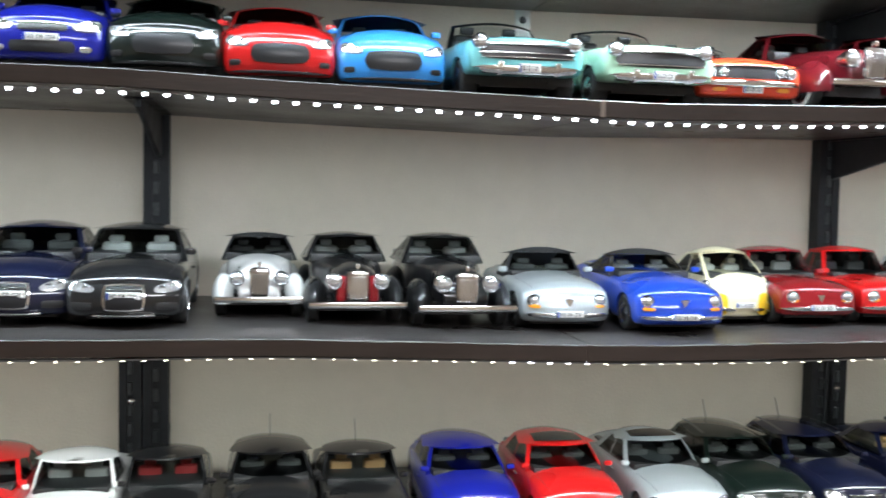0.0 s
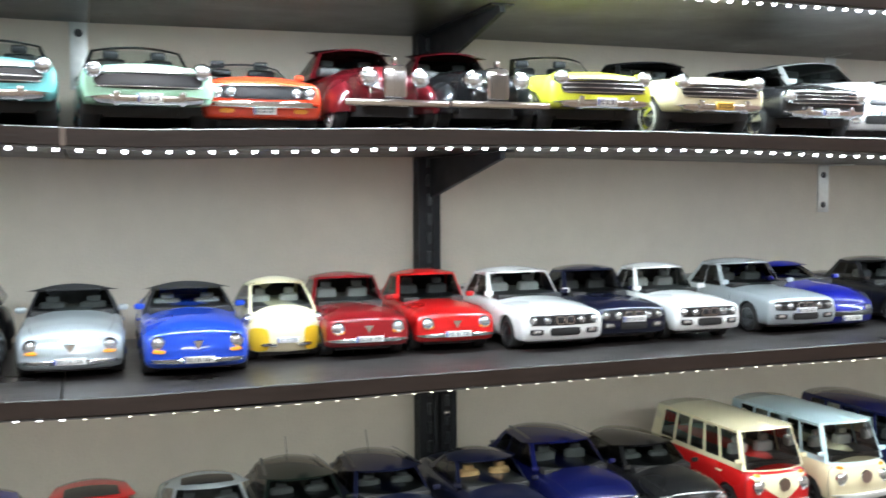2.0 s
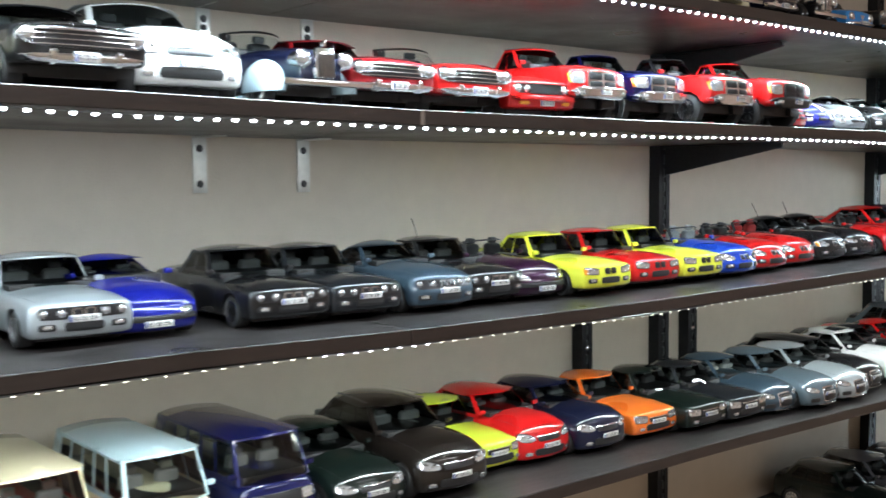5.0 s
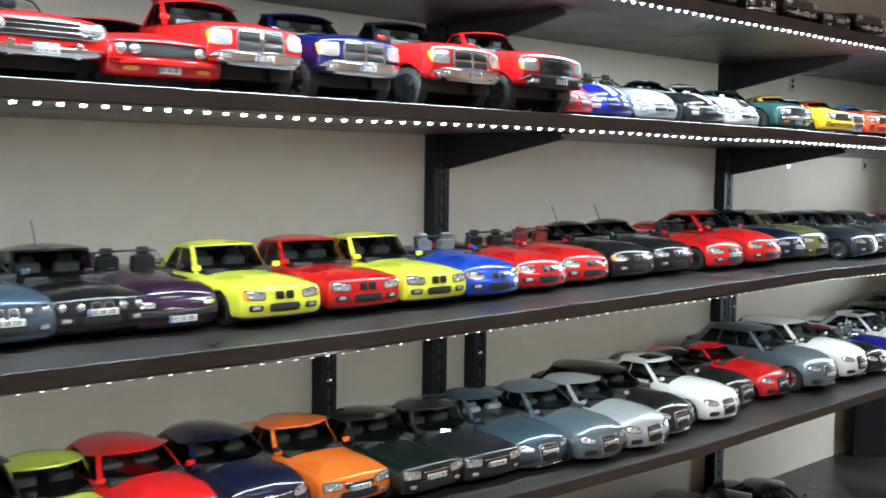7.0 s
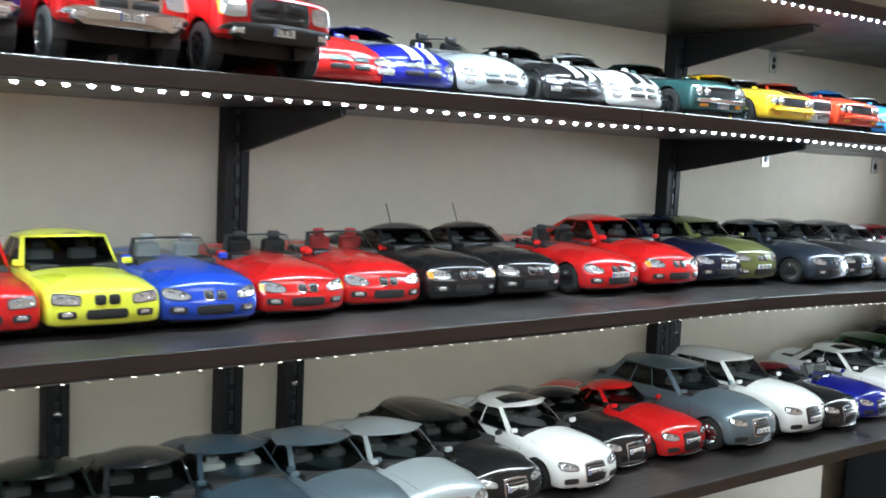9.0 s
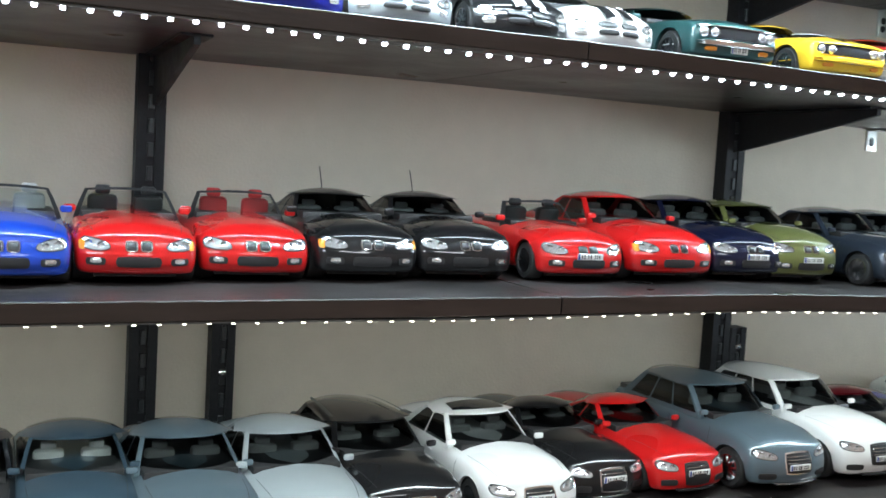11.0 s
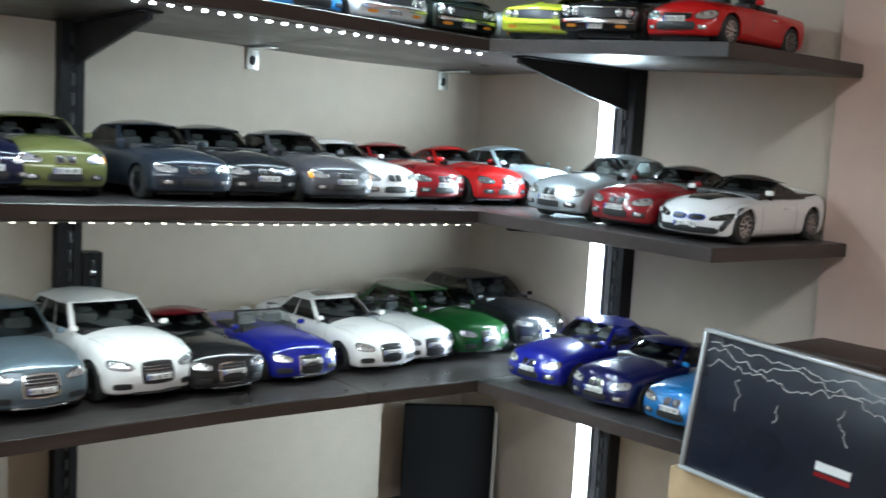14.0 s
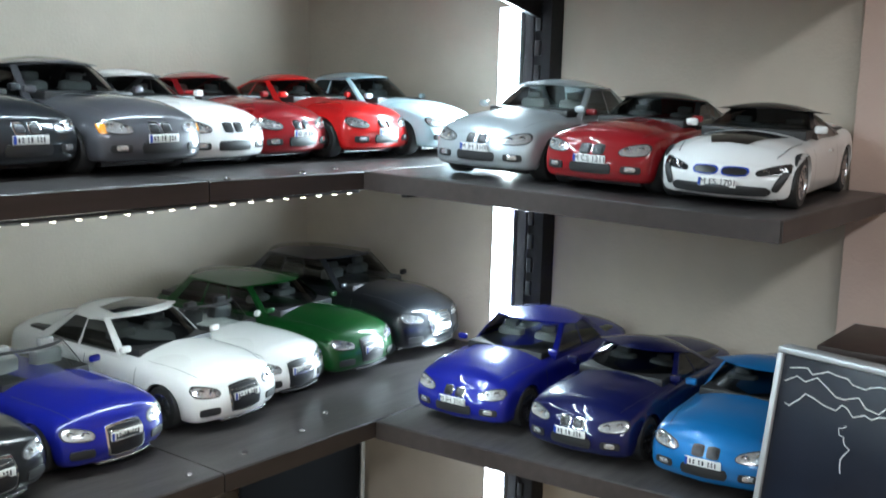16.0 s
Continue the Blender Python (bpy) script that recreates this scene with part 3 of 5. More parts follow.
def surf_z(st, x, y):
    """Height of the body's upper side at a place across and along."""
    L, W, bow = STYLES[st][0], STYLES[st][1], STYLES[st][15]
    fr = y / L
    for _ in range(3):
        fr = max(0.0, (y - (bow * W * (2 * x / W) ** 2 * (1 - fr / 0.2) if fr < 0.2 else 0.0)) / L)
    ring = half_ring(st, fr)
    for (xa, za), (xb, zb) in zip(ring[5:], ring[6:]):
        if xb <= abs(x) <= xa:
            return za + (zb - za) * (xa - abs(x)) / max(1e-6, xa - xb)
    return ring[-1][1]


def top_z(st, y):
    return section(st, y / STYLES[st][0])[2]


def body_mesh(st, material):
    """The painted shell, with round openings over the wheels."""
    L, W, H, g, nose, hood, belt, trunk, cowl, rf, rr, tail, wr, fa, ra, bow, rw = STYLES[st]
    R = wr * 1.14
    frs = {0.0, 0.003, 0.007, 0.012, 0.02, 0.035, 0.05, 0.07, cowl, 0.95, 0.965, 0.98, 0.99, 1.0}
    frs |= {round(0.09 + 0.86 * i / 20, 4) for i in range(21)}
    if st != "classic":
        for ax in (fa, ra):
            frs |= {round(ax - R / L * math.cos(math.pi * i / 10) * 1.001, 5) for i in range(11)}
    frs = sorted(f for f in frs if 0 <= f <= 1)
    v, f = [], []
    rings = []
    for fr in frs:
        wf, zb, zt, crown = section(st, fr)
        half = half_ring(st, fr)
        ring = [(x, z) for x, z in half] + [(-x, z) for x, z in half[-2:0:-1]]
        row = []
        for x, z in ring:
            y = drawn_y(st, fr, x, z, zb, zt)
            if st != "classic" and abs(x) > W * 0.37:
                for ax in (fa, ra):
                    dy = y - ax * L
                    if abs(dy) < R:
                        z = max(z, min(wr + math.sqrt(R * R - dy * dy), zb + (zt - zb) * 0.86))
            row.append((x, y, z))
        rings.append(row)
    k = len(rings[0])

    def capped(row, fr):
        zc = sum(p[2] for p in row) / k
        wf, zb, zt, crown = section(st, fr)
        return [[(x * q, drawn_y(st, fr, x * q, zc + (z - zc) * q, zb, zt), zc + (z - zc) * q) for x, y, z in row] for q in (0.02, 0.3, 0.55, 0.78, 0.92)]
    allr = capped(rings[0], 0.0) + rings + capped(rings[-1], 1.0)[::-1]
    for row in allr:
        v += row
    n = len(allr)
    for i in range(n - 1):
        f += [(i * k + j, (i + 1) * k + j, (i + 1) * k + (j + 1) % k, i * k + (j + 1) % k) for j in range(k)]
    f += [tuple(range(k)), tuple((n - 1) * k + j for j in range(k))[::-1]]
    return mesh_of("body", v, f, material, True, 42)


def cabin_point(st, side, a, b, off=0.0):
    """A point of the greenhouse: side 0 front, 1 left, 2 rear, 3 right, 4 roof; a along, b up (0 belt to 1 roof)."""
    L, W, H, g, nose, hood, belt, trunk, cowl, rf, rr, tail, wr, fa, ra, bow, rw = STYLES[st]
    b0 = hood - 0.003
    b1 = H - 0.003
    soft = st not in BOXY and st not in ("bus", "classic")
    e = b ** 1.15
    zf = b0 + (b1 - b0) * (1 - (1 - b) ** 1.1 if soft else b)
    bow_up = 0.0030 if soft else 0.0022
    yf, yr = L * (cowl + (rf - cowl) * b), L * (tail + (rr - tail) * (b ** 0.85))
    hw = W / 2 * (0.92 + (rw - 0.92) * e)
    fb, rb = (0.020 + 0.004 * (1 - b), 0.016) if st not in ("bus", "bubble") else (0.012, 0.008)
    u = 2 * a - 1
    cr = bow_up * (1 - u * u) * b
    if side == 0:
        return (u * hw, yf + fb * u * u - off, zf + cr + off * 0.4)
    if side == 2:
        return (-u * hw, yr - rb * u * u + off, zf + cr + off * 0.4)
    if side in (1, 3):
        y = (yf + fb) + ((yr - rb) - (yf + fb)) * a
        s = -1 if side == 1 else 1
        return (s * (hw + off), y, zf)
    y0 = L * rf + fb * u * u
    y1 = L * rr - rb * u * u
    return (u * hw, y0 + (y1 - y0) * b, b1 + (bow_up + (0.0042 if soft else 0.003) * math.sin(math.pi * b)) * (1 - u * u) + off)


def patch(st, side, a0, a1, b0, b1, off, na=6, nb=4, skew0=0.0, skew1=0.0):
    v = []
    for j in range(nb + 1):
        b = b0 + (b1 - b0) * j / nb
        for i in range(na + 1):
            lo, hi = a0 + skew0 * j / nb, a1 + skew1 * j / nb
            v.append(cabin_point(st, side, lo + (hi - lo) * i / na, b, off))
    m = na + 1
    f = [(j * m + i, j * m + i + 1, (j + 1) * m + i + 1, (j + 1) * m + i) for j in range(nb) for i in range(na)]
    if side in (1,):
        f = [q[::-1] for q in f]
    return v, f


def span(lo, hi, n):
    return [lo + (hi - lo) * i / n for i in range(n + 1)]


def side_cuts(st):
    if st == "bus":
        return ((0.02, 0.20), (0.23, 0.37), (0.40, 0.54), (0.57, 0.71), (0.74, 0.88))
    if st in ("suv", "wagon"):
        return ((0.03, 0.32), (0.34, 0.62), (0.645, 0.90))
    return ((0.03, 0.465), (0.495, 0.86))


def cabin_mesh(st, material):
    """Roof and pillars, with real openings where the windows sit."""
    bm = bmesh.new()
    cuts = side_cuts(st)
    sa = [0.0]
    for a0, a1 in cuts:
        sa += span(a0, a1, 3)
    sa.append(1.0)
    fa = [0.0, *span(0.042, 0.958, 8), 1.0]
    fb = [0.0, *span(0.03, 0.945, 4), 1.0]
    sb = [0.0, *span(0.14, 0.90, 4), 1.0]
    for side in range(5):
        A, B = (fa, fb) if side in (0, 2) else ((sa, sb) if side in (1, 3) else (fa, span(0, 1, 6)))
        g = [[bm.verts.new(cabin_point(st, side, a, b)) for a in A] for b in B]
        for j in range(len(B) - 1):
            for i in range(len(A) - 1):
                am, bmid = (A[i] + A[i + 1]) / 2, (B[j] + B[j + 1]) / 2
                if side in (0, 2) and 0.042 < am < 0.958 and 0.03 < bmid < 0.945:
                    continue
                if side in (1, 3) and 0.14 < bmid < 0.90 and any(a0 < am < a1 for a0, a1 in cuts):
                    continue
                bm.faces.new((g[j][i], g[j][i + 1], g[j + 1][i + 1], g[j + 1][i]))
    bmesh.ops.remove_doubles(bm, verts=bm.verts, dist=0.0007)
    bmesh.ops.recalc_face_normals(bm, faces=bm.faces)
    return to_mesh(bm, "roof", material, 86)


def front_y(st, x, z=None):
    if z is not None:
        return surf_y(st, x, z)
    W, bow = STYLES[st][1], STYLES[st][15]
    return bow * W * (x / (W / 2)) ** 2


def front_yaw(st, x):
    W, bow = STYLES[st][1], STYLES[st][15]
    return math.degrees(math.atan(2 * bow * W * x / (W / 2) ** 2))


def slab(w, h, d, b=0.001):
    return box_data(-w / 2, w / 2, -d, d, -h / 2, h / 2, min(b, w * 0.3, h * 0.3, d * 0.6))


def moulded(name, st, x, z, w, h, off, material, roll, rnd, taper=0.0):
    """A piece that follows the front of the body, standing proud of it by off, with rounded corners and a rim."""
    nu = 10 if w > 0.02 else 6
    nv = 5
    y0 = surf_y(st, x, z)
    c, sn = math.cos(radians(roll)), math.sin(radians(roll))
    v, f = [], []
    for j in range(nv + 1):
        for i in range(nu + 1):
            a, b = 2 * i / nu - 1, 2 * j / nv - 1
            a, b = a * math.sqrt(1 - rnd * b * b / 2), b * math.sqrt(1 - rnd * a * a / 2)
            px = a * w / 2
            pz = b * h / 2 * (1 + taper * a)
            px, pz = px * c + pz * sn, pz * c - px * sn
            lim = STYLES[st][1] / 2 * 0.992
            qx = max(-lim, min(lim, x + px))
            v.append((qx - x, surf_y(st, qx, z + pz) - y0 - off * (1 - 0.25 * max(abs(a), abs(b)) ** 6), pz))
    m = nu + 1
    f = [(j * m + i, j * m + i + 1, (j + 1) * m + i + 1, (j + 1) * m + i) for j in range(nv) for i in range(nu)]
    rim = [i for i in range(m)] + [j * m + nu for j in range(1, nv + 1)] + [nv * m + i for i in range(nu - 1, -1, -1)] + [j * m for j in range(nv - 1, 0, -1)]
    base = len(v)
    for q in rim:
        v.append((v[q][0], v[q][1] + off + 0.0012, v[q][2]))
    r = len(rim)
    f += [(rim[i], base + i, base + (i + 1) % r, rim[(i + 1) % r]) for i in range(r)]
    return mesh_of(name, v, f, material, True, 40)


def on_front(top, name, st, x, z, w, h, d, material, shift=0.0, tilt=0.0, label="", roll=0.0, b=0.0012, taper=0.0, rnd=None):
    if rnd is None:
        rnd = min(0.95, 2.4 * b / min(w, h)) if min(w, h) > 0.002 else 0.1
    off = max(0.0003, d - shift)
    key = ("front", name, st, round(x, 4), round(z, 4), round(w, 4), round(h, 4), round(off, 4), round(roll, 1), material.name, round(taper, 2), round(rnd, 2))
    me = cached(key, lambda: moulded(name, st, x, z, w, h, off, material, roll, rnd, taper))
    return put(name, me, top, pose(x, surf_y(st, x, z), z), label)


def head_lamp(top, st, sx, x, z, w, h, roll=8.0, taper=0.28, rnd=0.75, dark=False):
    """A clear lens over a dark housing with bright round reflectors, following the corner of the nose."""
    hl = on_front(top, "headlight", st, sx * x, z, w * 1.04, h * 1.10, 0.0004, M_BLACK, 0.0, roll=-sx * roll, taper=sx * taper, rnd=rnd)
    on_front(top, "headlight_lens", st, sx * x, z, w * 0.96, h * 0.90, 0.0009, M_GLASS if dark else M_LENS, 0.0, roll=-sx * roll, taper=sx * taper, rnd=rnd)
    def bowls():
        v, f = [], []
        for q, r in ((-0.20, 0.30), (0.22, 0.27)):
            px, pz = sx * (x + q * w), z + q * w * math.sin(radians(roll))
            py, yaw, base, n = surf_y(st, px, pz) - 0.0006, radians(front_yaw(st, px) * 0.6), len(v), 12
            prof = ((0.0006, h * r * 1.2), (-0.0008, h * r * 1.15), (-0.0004, h * r * 0.9), (0.0003, h * r * 0.45), (-0.0002, 0.0002))
            for i in range(n):
                a = 2 * math.pi * i / n
                for d, e in prof:
                    v.append((px + e * math.cos(a) * math.cos(yaw), py + d + e * math.cos(a) * math.sin(yaw), pz + e * math.sin(a)))
            f += [(base + i * 5 + k, base + i * 5 + k + 1, base + (i + 1) % n * 5 + k + 1, base + (i + 1) % n * 5 + k) for i in range(n) for k in range(4)]
        return mesh_of("reflector", v, f, M_CHROME, True, 45)
    put("reflector", cached(("bowls", st, sx, round(x, 4), round(z, 4), round(w, 4), round(h, 4), round(roll, 1)), bowls), top)
    return hl


def round_lamp(top, st, x, z, r, shift=0.0, pod=None):
    bez = cached(("bez", round(r, 4)), lambda: lathe("bezel", [(0.004, r * 1.18), (-0.001, r * 1.18), (-0.002, r * 1.02), (-0.0005, r * 0.98)], M_CHROME, 20))
    len_ = cached(("rlens", round(r, 4)), lambda: lathe("lens", [(-0.0002, r), (-0.0018, r * 0.8), (-0.0028, r * 0.45), (-0.0031, 0.0003)], M_LENS, 20))
    h = put("headlight", bez, top, pose(x, (front_y(st, x) if pod else front_y(st, x, z)) + shift, z, 0, 0, 90))
    put("lens", len_, h)
    if pod:
        me = cached(("pod", round(r, 4), pod.name), lambda: lathe("pod", [(0.003, r * 1.18), (0.012, r * 1.1), (0.022, r * 0.7), (0.028, 0.0005)], pod, 20))
        put("pod", me, h)


def wheel(top, x, y, r, w, kind, white=False):
    rz = 0 if x > 0 else 180
    t = put("wheel", tyre_mesh(r, w), top, pose(x, y, r, 0, 0, rz))
    put("rim", rim_mesh(r, w, kind), t)
    if white:
        ww = cached(("ww", r, w), lambda: lathe("whitewall", [(w / 2 + 0.0003, r * 0.88), (w / 2 + 0.0007, r * 0.68)], M_WHITEWALL, 20))
        put("whitewall", ww, t)


def number_plate(top, st, z, w=0.028, h=0.0062, yellow=False, shift=-0.0022, x=0.0, text=None):
    m = M_PLATEY if yellow else M_PLATE
    me = cached(("plate", w, h, m.name), lambda: to_mesh(slab(w, h, 0.0006, 0.0003), "number_plate", m))
    p = put("number_plate", me, top, pose(x, front_y(st, x, z) + shift + 0.0008, z))
    if text:
        cu = bpy.data.curves.new("lettering", "FONT")
        cu.body, cu.size, cu.align_x, cu.align_y, cu.extrude = text, h * 1.02, "CENTER", "CENTER", 0.0001
        cu.materials.append(M_INK)
        put("lettering", cu, p, pose(w * 0.03, -0.0008, 0, 90))
    else:
        def bars():
            bm = bmesh.new()
            for i, q in enumerate((-0.34, -0.24, -0.09, 0.01, 0.17, 0.26, 0.35)):
                k = 0.030 if i % 2 else 0.024
                for z0, z1 in ((-0.28, -0.08), (0.04, 0.28)) if i % 3 else ((-0.28, 0.28),):
                    bmesh.ops.create_cube(bm, size=1, matrix=Matrix.Translation((w * q, -0.0009, h * (z0 + z1) / 2)) @ Matrix.Diagonal((w * k * 1.6, 0.0003, h * (z1 - z0), 1)))
            return to_mesh(bm, "lettering", M_INK)
        put("lettering", cached(("ink", w, h), bars), p)
    if not yellow:
        me = cached(("eu", w), lambda: to_mesh(box_data(-w * 0.49, -w * 0.42, -0.0011, -0.0007, -h * 0.45, h * 0.45), "band", M_EU))
        put("band", me, p)


def seats(top, st, material, closed):
    L, W, H, g, nose, hood, belt, trunk, cowl, rf, rr, tail, wr, fa, ra, bow, rw = STYLES[st]
    y = L * cowl + min(0.062, L * (tail - cowl) * 0.55)
    for x in (-W * 0.2, W * 0.2):
        me = cached(("seat", st, material.name), lambda: to_mesh(box_data(-W * 0.13, W * 0.13, -0.008, 0.004, 0, 0.026, 0.004), "seat", material))
        tall = min(1.0, (H - 0.008 - (belt - 0.008)) / 0.034) if closed else 1.0
        s = put("seat", me, top, pose(x, y, belt - 0.008, 8, 0, 0) @ Matrix.Diagonal((1, 1, tall, 1)))
        me = cached(("rest", st, material.name), lambda: to_mesh(box_data(-W * 0.065, W * 0.065, -0.004, 0.003, 0.0262, 0.034, 0.002), "headrest", material))
        put("headrest", me, s)


def model_car(spec):
    st, col = spec["st"], spec["col"]
    L, W, H, g, nose, hood, belt, trunk, cowl, rf, rr, tail, wr, fa, ra, bow, rw = STYLES[st]
    P = pt(col)
    old = spec.get("old", st in ("us50", "classic", "sedan60"))
    face = spec.get("face", "wide")
    top = new(spec.get("name", "model_car"))
    put("body", cached(("body", st, spec.get("lower", col)), lambda: body_mesh(st, pt(spec.get("lower", col)))), top)
    part("underbody", box_data(-W * 0.33, W * 0.33, L * 0.11, L * 0.93, g * 0.6, g + 0.004), M_BLACK, top) if ("ub", st) not in CACHE else put("underbody", CACHE[("ub", st)], top)
    CACHE.setdefault(("ub", st), top.children[-1].data)
    # wheels in dark arches
    ww = 0.0125 if st in ("classic", "bubble", "sedan60") else 0.016
    def liner():
        v, f, n = [], [], 14
        prof = ((0.0, wr * 1.10), (-0.026, wr * 1.10), (-0.026, 0.001))
        for i in range(n + 1):
            a = math.pi * (-0.06 + 1.12 * i / n)
            v += [(x, r * math.cos(a), r * math.sin(a)) for x, r in prof]
        f = [(i * 3 + q, i * 3 + q + 1, i * 3 + q + 4, i * 3 + q + 3) for i in range(n) for q in range(2)]
        return mesh_of("wheel_arch", v, f, M_BLACK, True, 45)
    arch = cached(("arch", wr, st), liner)
    kind = spec.get("rim", "disc" if old else "alloy")
    for sx in (-1, 1):
        for fr in (fa, ra):
            if st != "classic":
                put("wheel_arch", arch, top, pose(sx * (W / 2 * 0.955), fr * L, wr, 0, 0, 0 if sx > 0 else 180))
            wheel(top, sx * (W / 2 - ww * 0.5 - 0.0012), fr * L, wr, ww, kind, spec.get("ww", False))
    # greenhouse
    open_top = spec.get("open", False)
    glass = M_CLEAR if spec.get("clear") else M_TINT
    sm = {"tan": M_SEATT, "red": M_SEATR, "black": M_BLACK}.get(spec.get("seat", "black" if open_top else "grey"), M_SEAT)
    well = cached(("well", st), lambda: to_mesh(box_data(-W * 0.40, W * 0.40, L * cowl + 0.010, L * (tail - 0.02), belt - 0.004, belt + 0.0046, 0.002), "cockpit", M_BLACK))
    put("cockpit", well, top)
    seats(top, st, sm, not open_top)
    if open_top:
        v, f = patch(st, 0, 0.03, 0.97, 0.04, 0.86, 0.0, 8, 3)
        w_ = put("windscreen", mesh_of("windscreen", v, f, M_CLEAR, True), top, None, "thin clear windscreen")
        V, F = [], []
        for a0, a1, b0, b1 in ((0, 0.045, 0, 0.96), (0.955, 1, 0, 0.96), (0.0, 1.0, 0.88, 0.97)):
            v, f = patch(st, 0, a0, a1, b0, b1, 0.0015, 8, 3)
            F += [tuple(i + len(V) for i in q) for q in f]
            V += v
        put("windscreen_frame", mesh_of("windscreen_frame", V, F, M_CHROME if old else M_BLACK, True), top)
    else:
        rcol = spec.get("roof", col)
        rm = M_SOFT if rcol == "soft" else pt(rcol)
        put("roof", cached(("cab", st, rcol), lambda: cabin_mesh(st, rm)), top)
        tag = glass.name
        wm = cached(("ws", st, tag), lambda: mesh_of("windscreen", *patch(st, 0, 0.022, 0.978, 0.02, 0.96, -0.0003, 8, 4), glass, True))
        put("windscreen", wm, top)
        put("rear_window", cached(("rw", st, tag), lambda: mesh_of("rear_window", *patch(st, 2, 0.022, 0.978, 0.02, 0.96, -0.0003, 8, 4), glass, True)), top)
        cuts = side_cuts(st)
        for i, (a0, a1) in enumerate(cuts):
            for side in (1, 3):
                put("side_window", cached(("sw", st, side, i, tag), lambda: mesh_of("side_window", *patch(st, side, a0 - 0.006, a1 + 0.006, 0.12, 0.92, -0.0003, 4, 3), glass, True)), top)
        if spec.get("sunroof"):
            put("sunroof", cached(("sr", st), lambda: mesh_of("sunroof", *patch(st, 4, 0.18, 0.82, 0.10, 0.48, 0.0012, 4, 3), M_GLASS, True)), top, None, "black glass sunroof")
        if spec.get("ant"):
            p = cabin_point(st, 4, 0.5, 0.85)
            me = cached("antenna", lambda: to_mesh(box_data(-0.0004, 0.0004, -0.0004, 0.0004, 0, 0.026), "antenna", M_BLACK))
            put("antenna", me, top, pose(p[0], p[1], p[2] - 0.0006, -28))
        if spec.get("rails"):
            for a in (0.06, 0.90):
                v, f = patch(st, 4, a, a + 0.04, 0.02, 0.95, 0.004, 1, 8)
                put("roof_rail", cached(("rail", st, a), lambda: mesh_of("roof_rail", v, f, M_BLACK, True)), top)
    # mirrors
    if not (st in ("bubble",) or (old and st != "sedan60")):
        for sx in (-1, 1):
            me = cached(("mir", spec.get("mirror", col)), lambda: to_mesh(box_data(-0.005, 0.005, -0.0026, 0.0026, -0.003, 0.003, 0.002), "mirror", P if spec.get("mirror", col) != "chrome" else M_CHROME))
            put("mirror", me, top, pose(sx * (W / 2 * 0.90 + 0.004), L * cowl + 0.016, belt + 0.006, 0, 0, sx * 8))
    # wiper line at the foot of the windscreen and bonnet shut lines
    me = cached(("cowl", st), lambda: mesh_of("cowl_panel", *patch(st, 0, 0.06, 0.94, 0.005, 0.07, 0.0012, 8, 1), M_BLACK, True))
    if st not in ("bubble", "bus"):
        put("cowl_panel", me, top)
    if st not in ("bubble", "bus", "classic"):
        def seam():
            v, f = [], []
            edge = 0.80 if st not in BOXY else 0.86
            for sx in (-1, 1):
                base = len(v)
                for i in range(11):
                    y = L * (0.075 + (cowl - 0.08) * i / 10)
                    xx = sx * W / 2 * (edge - 0.10 * (1 - i / 10) ** 2)
                    z = surf_z(st, xx, y) + 0.00025
                    v += [(xx - 0.00028, y, z), (xx + 0.00028, y, z)]
                f += [(base + 2 * i, base + 2 * i + 1, base + 2 * i + 3, base + 2 * i + 2) for i in range(10)]
            return mesh_of("bonnet_seam", v, f, M_BLACK, False)
        put("bonnet_seam", cached(("seam", st), seam), top)
    if st not in ("bubble", "classic"):
        def doors():
            v, f = [], []
            long = L * (cowl + 0.02)
            ends = (long, long + L * (0.25 if st in ("sedan", "sedan80", "suv", "wagon", "hatch", "bus") else 0.32), long + L * 0.42)
            for sx in (-1, 1):
                for y in ends[: 3 if st in ("sedan", "suv", "wagon") else 2]:
                    ring = half_ring(st, y / L)
                    b = len(v)
                    for z in span(ring[1][1] + 0.006, ring[-4][1] - 0.001, 8):
                        x = ring_x(ring, z) + 0.0002
                        v += [(sx * x, y - 0.0003, z), (sx * x, y + 0.0003, z)]
                    f += [(b + 2 * i, b + 2 * i + 1, b + 2 * i + 3, b + 2 * i + 2) for i in range(8)]
            return mesh_of("door_seam", v, f, M_BLACK, False)
        put("door_seam", cached(("doors", st), doors), top)
        for sx in (-1, 1):
            zh = g + (belt - g) * 0.74
            yh = L * (cowl + 0.235)
            xh = ring_x(half_ring(st, yh / L), zh)
            me = cached(("handle", col), lambda: to_mesh(box_data(-0.0012, 0.0012, -0.0055, 0.0055, -0.0011, 0.0011, 0.0008), "door_handle", M_CHROME if old else P))
            put("door_handle", me, top, pose(sx * (xh + 0.0006), yh, zh))
    stripe = spec.get("stripe")
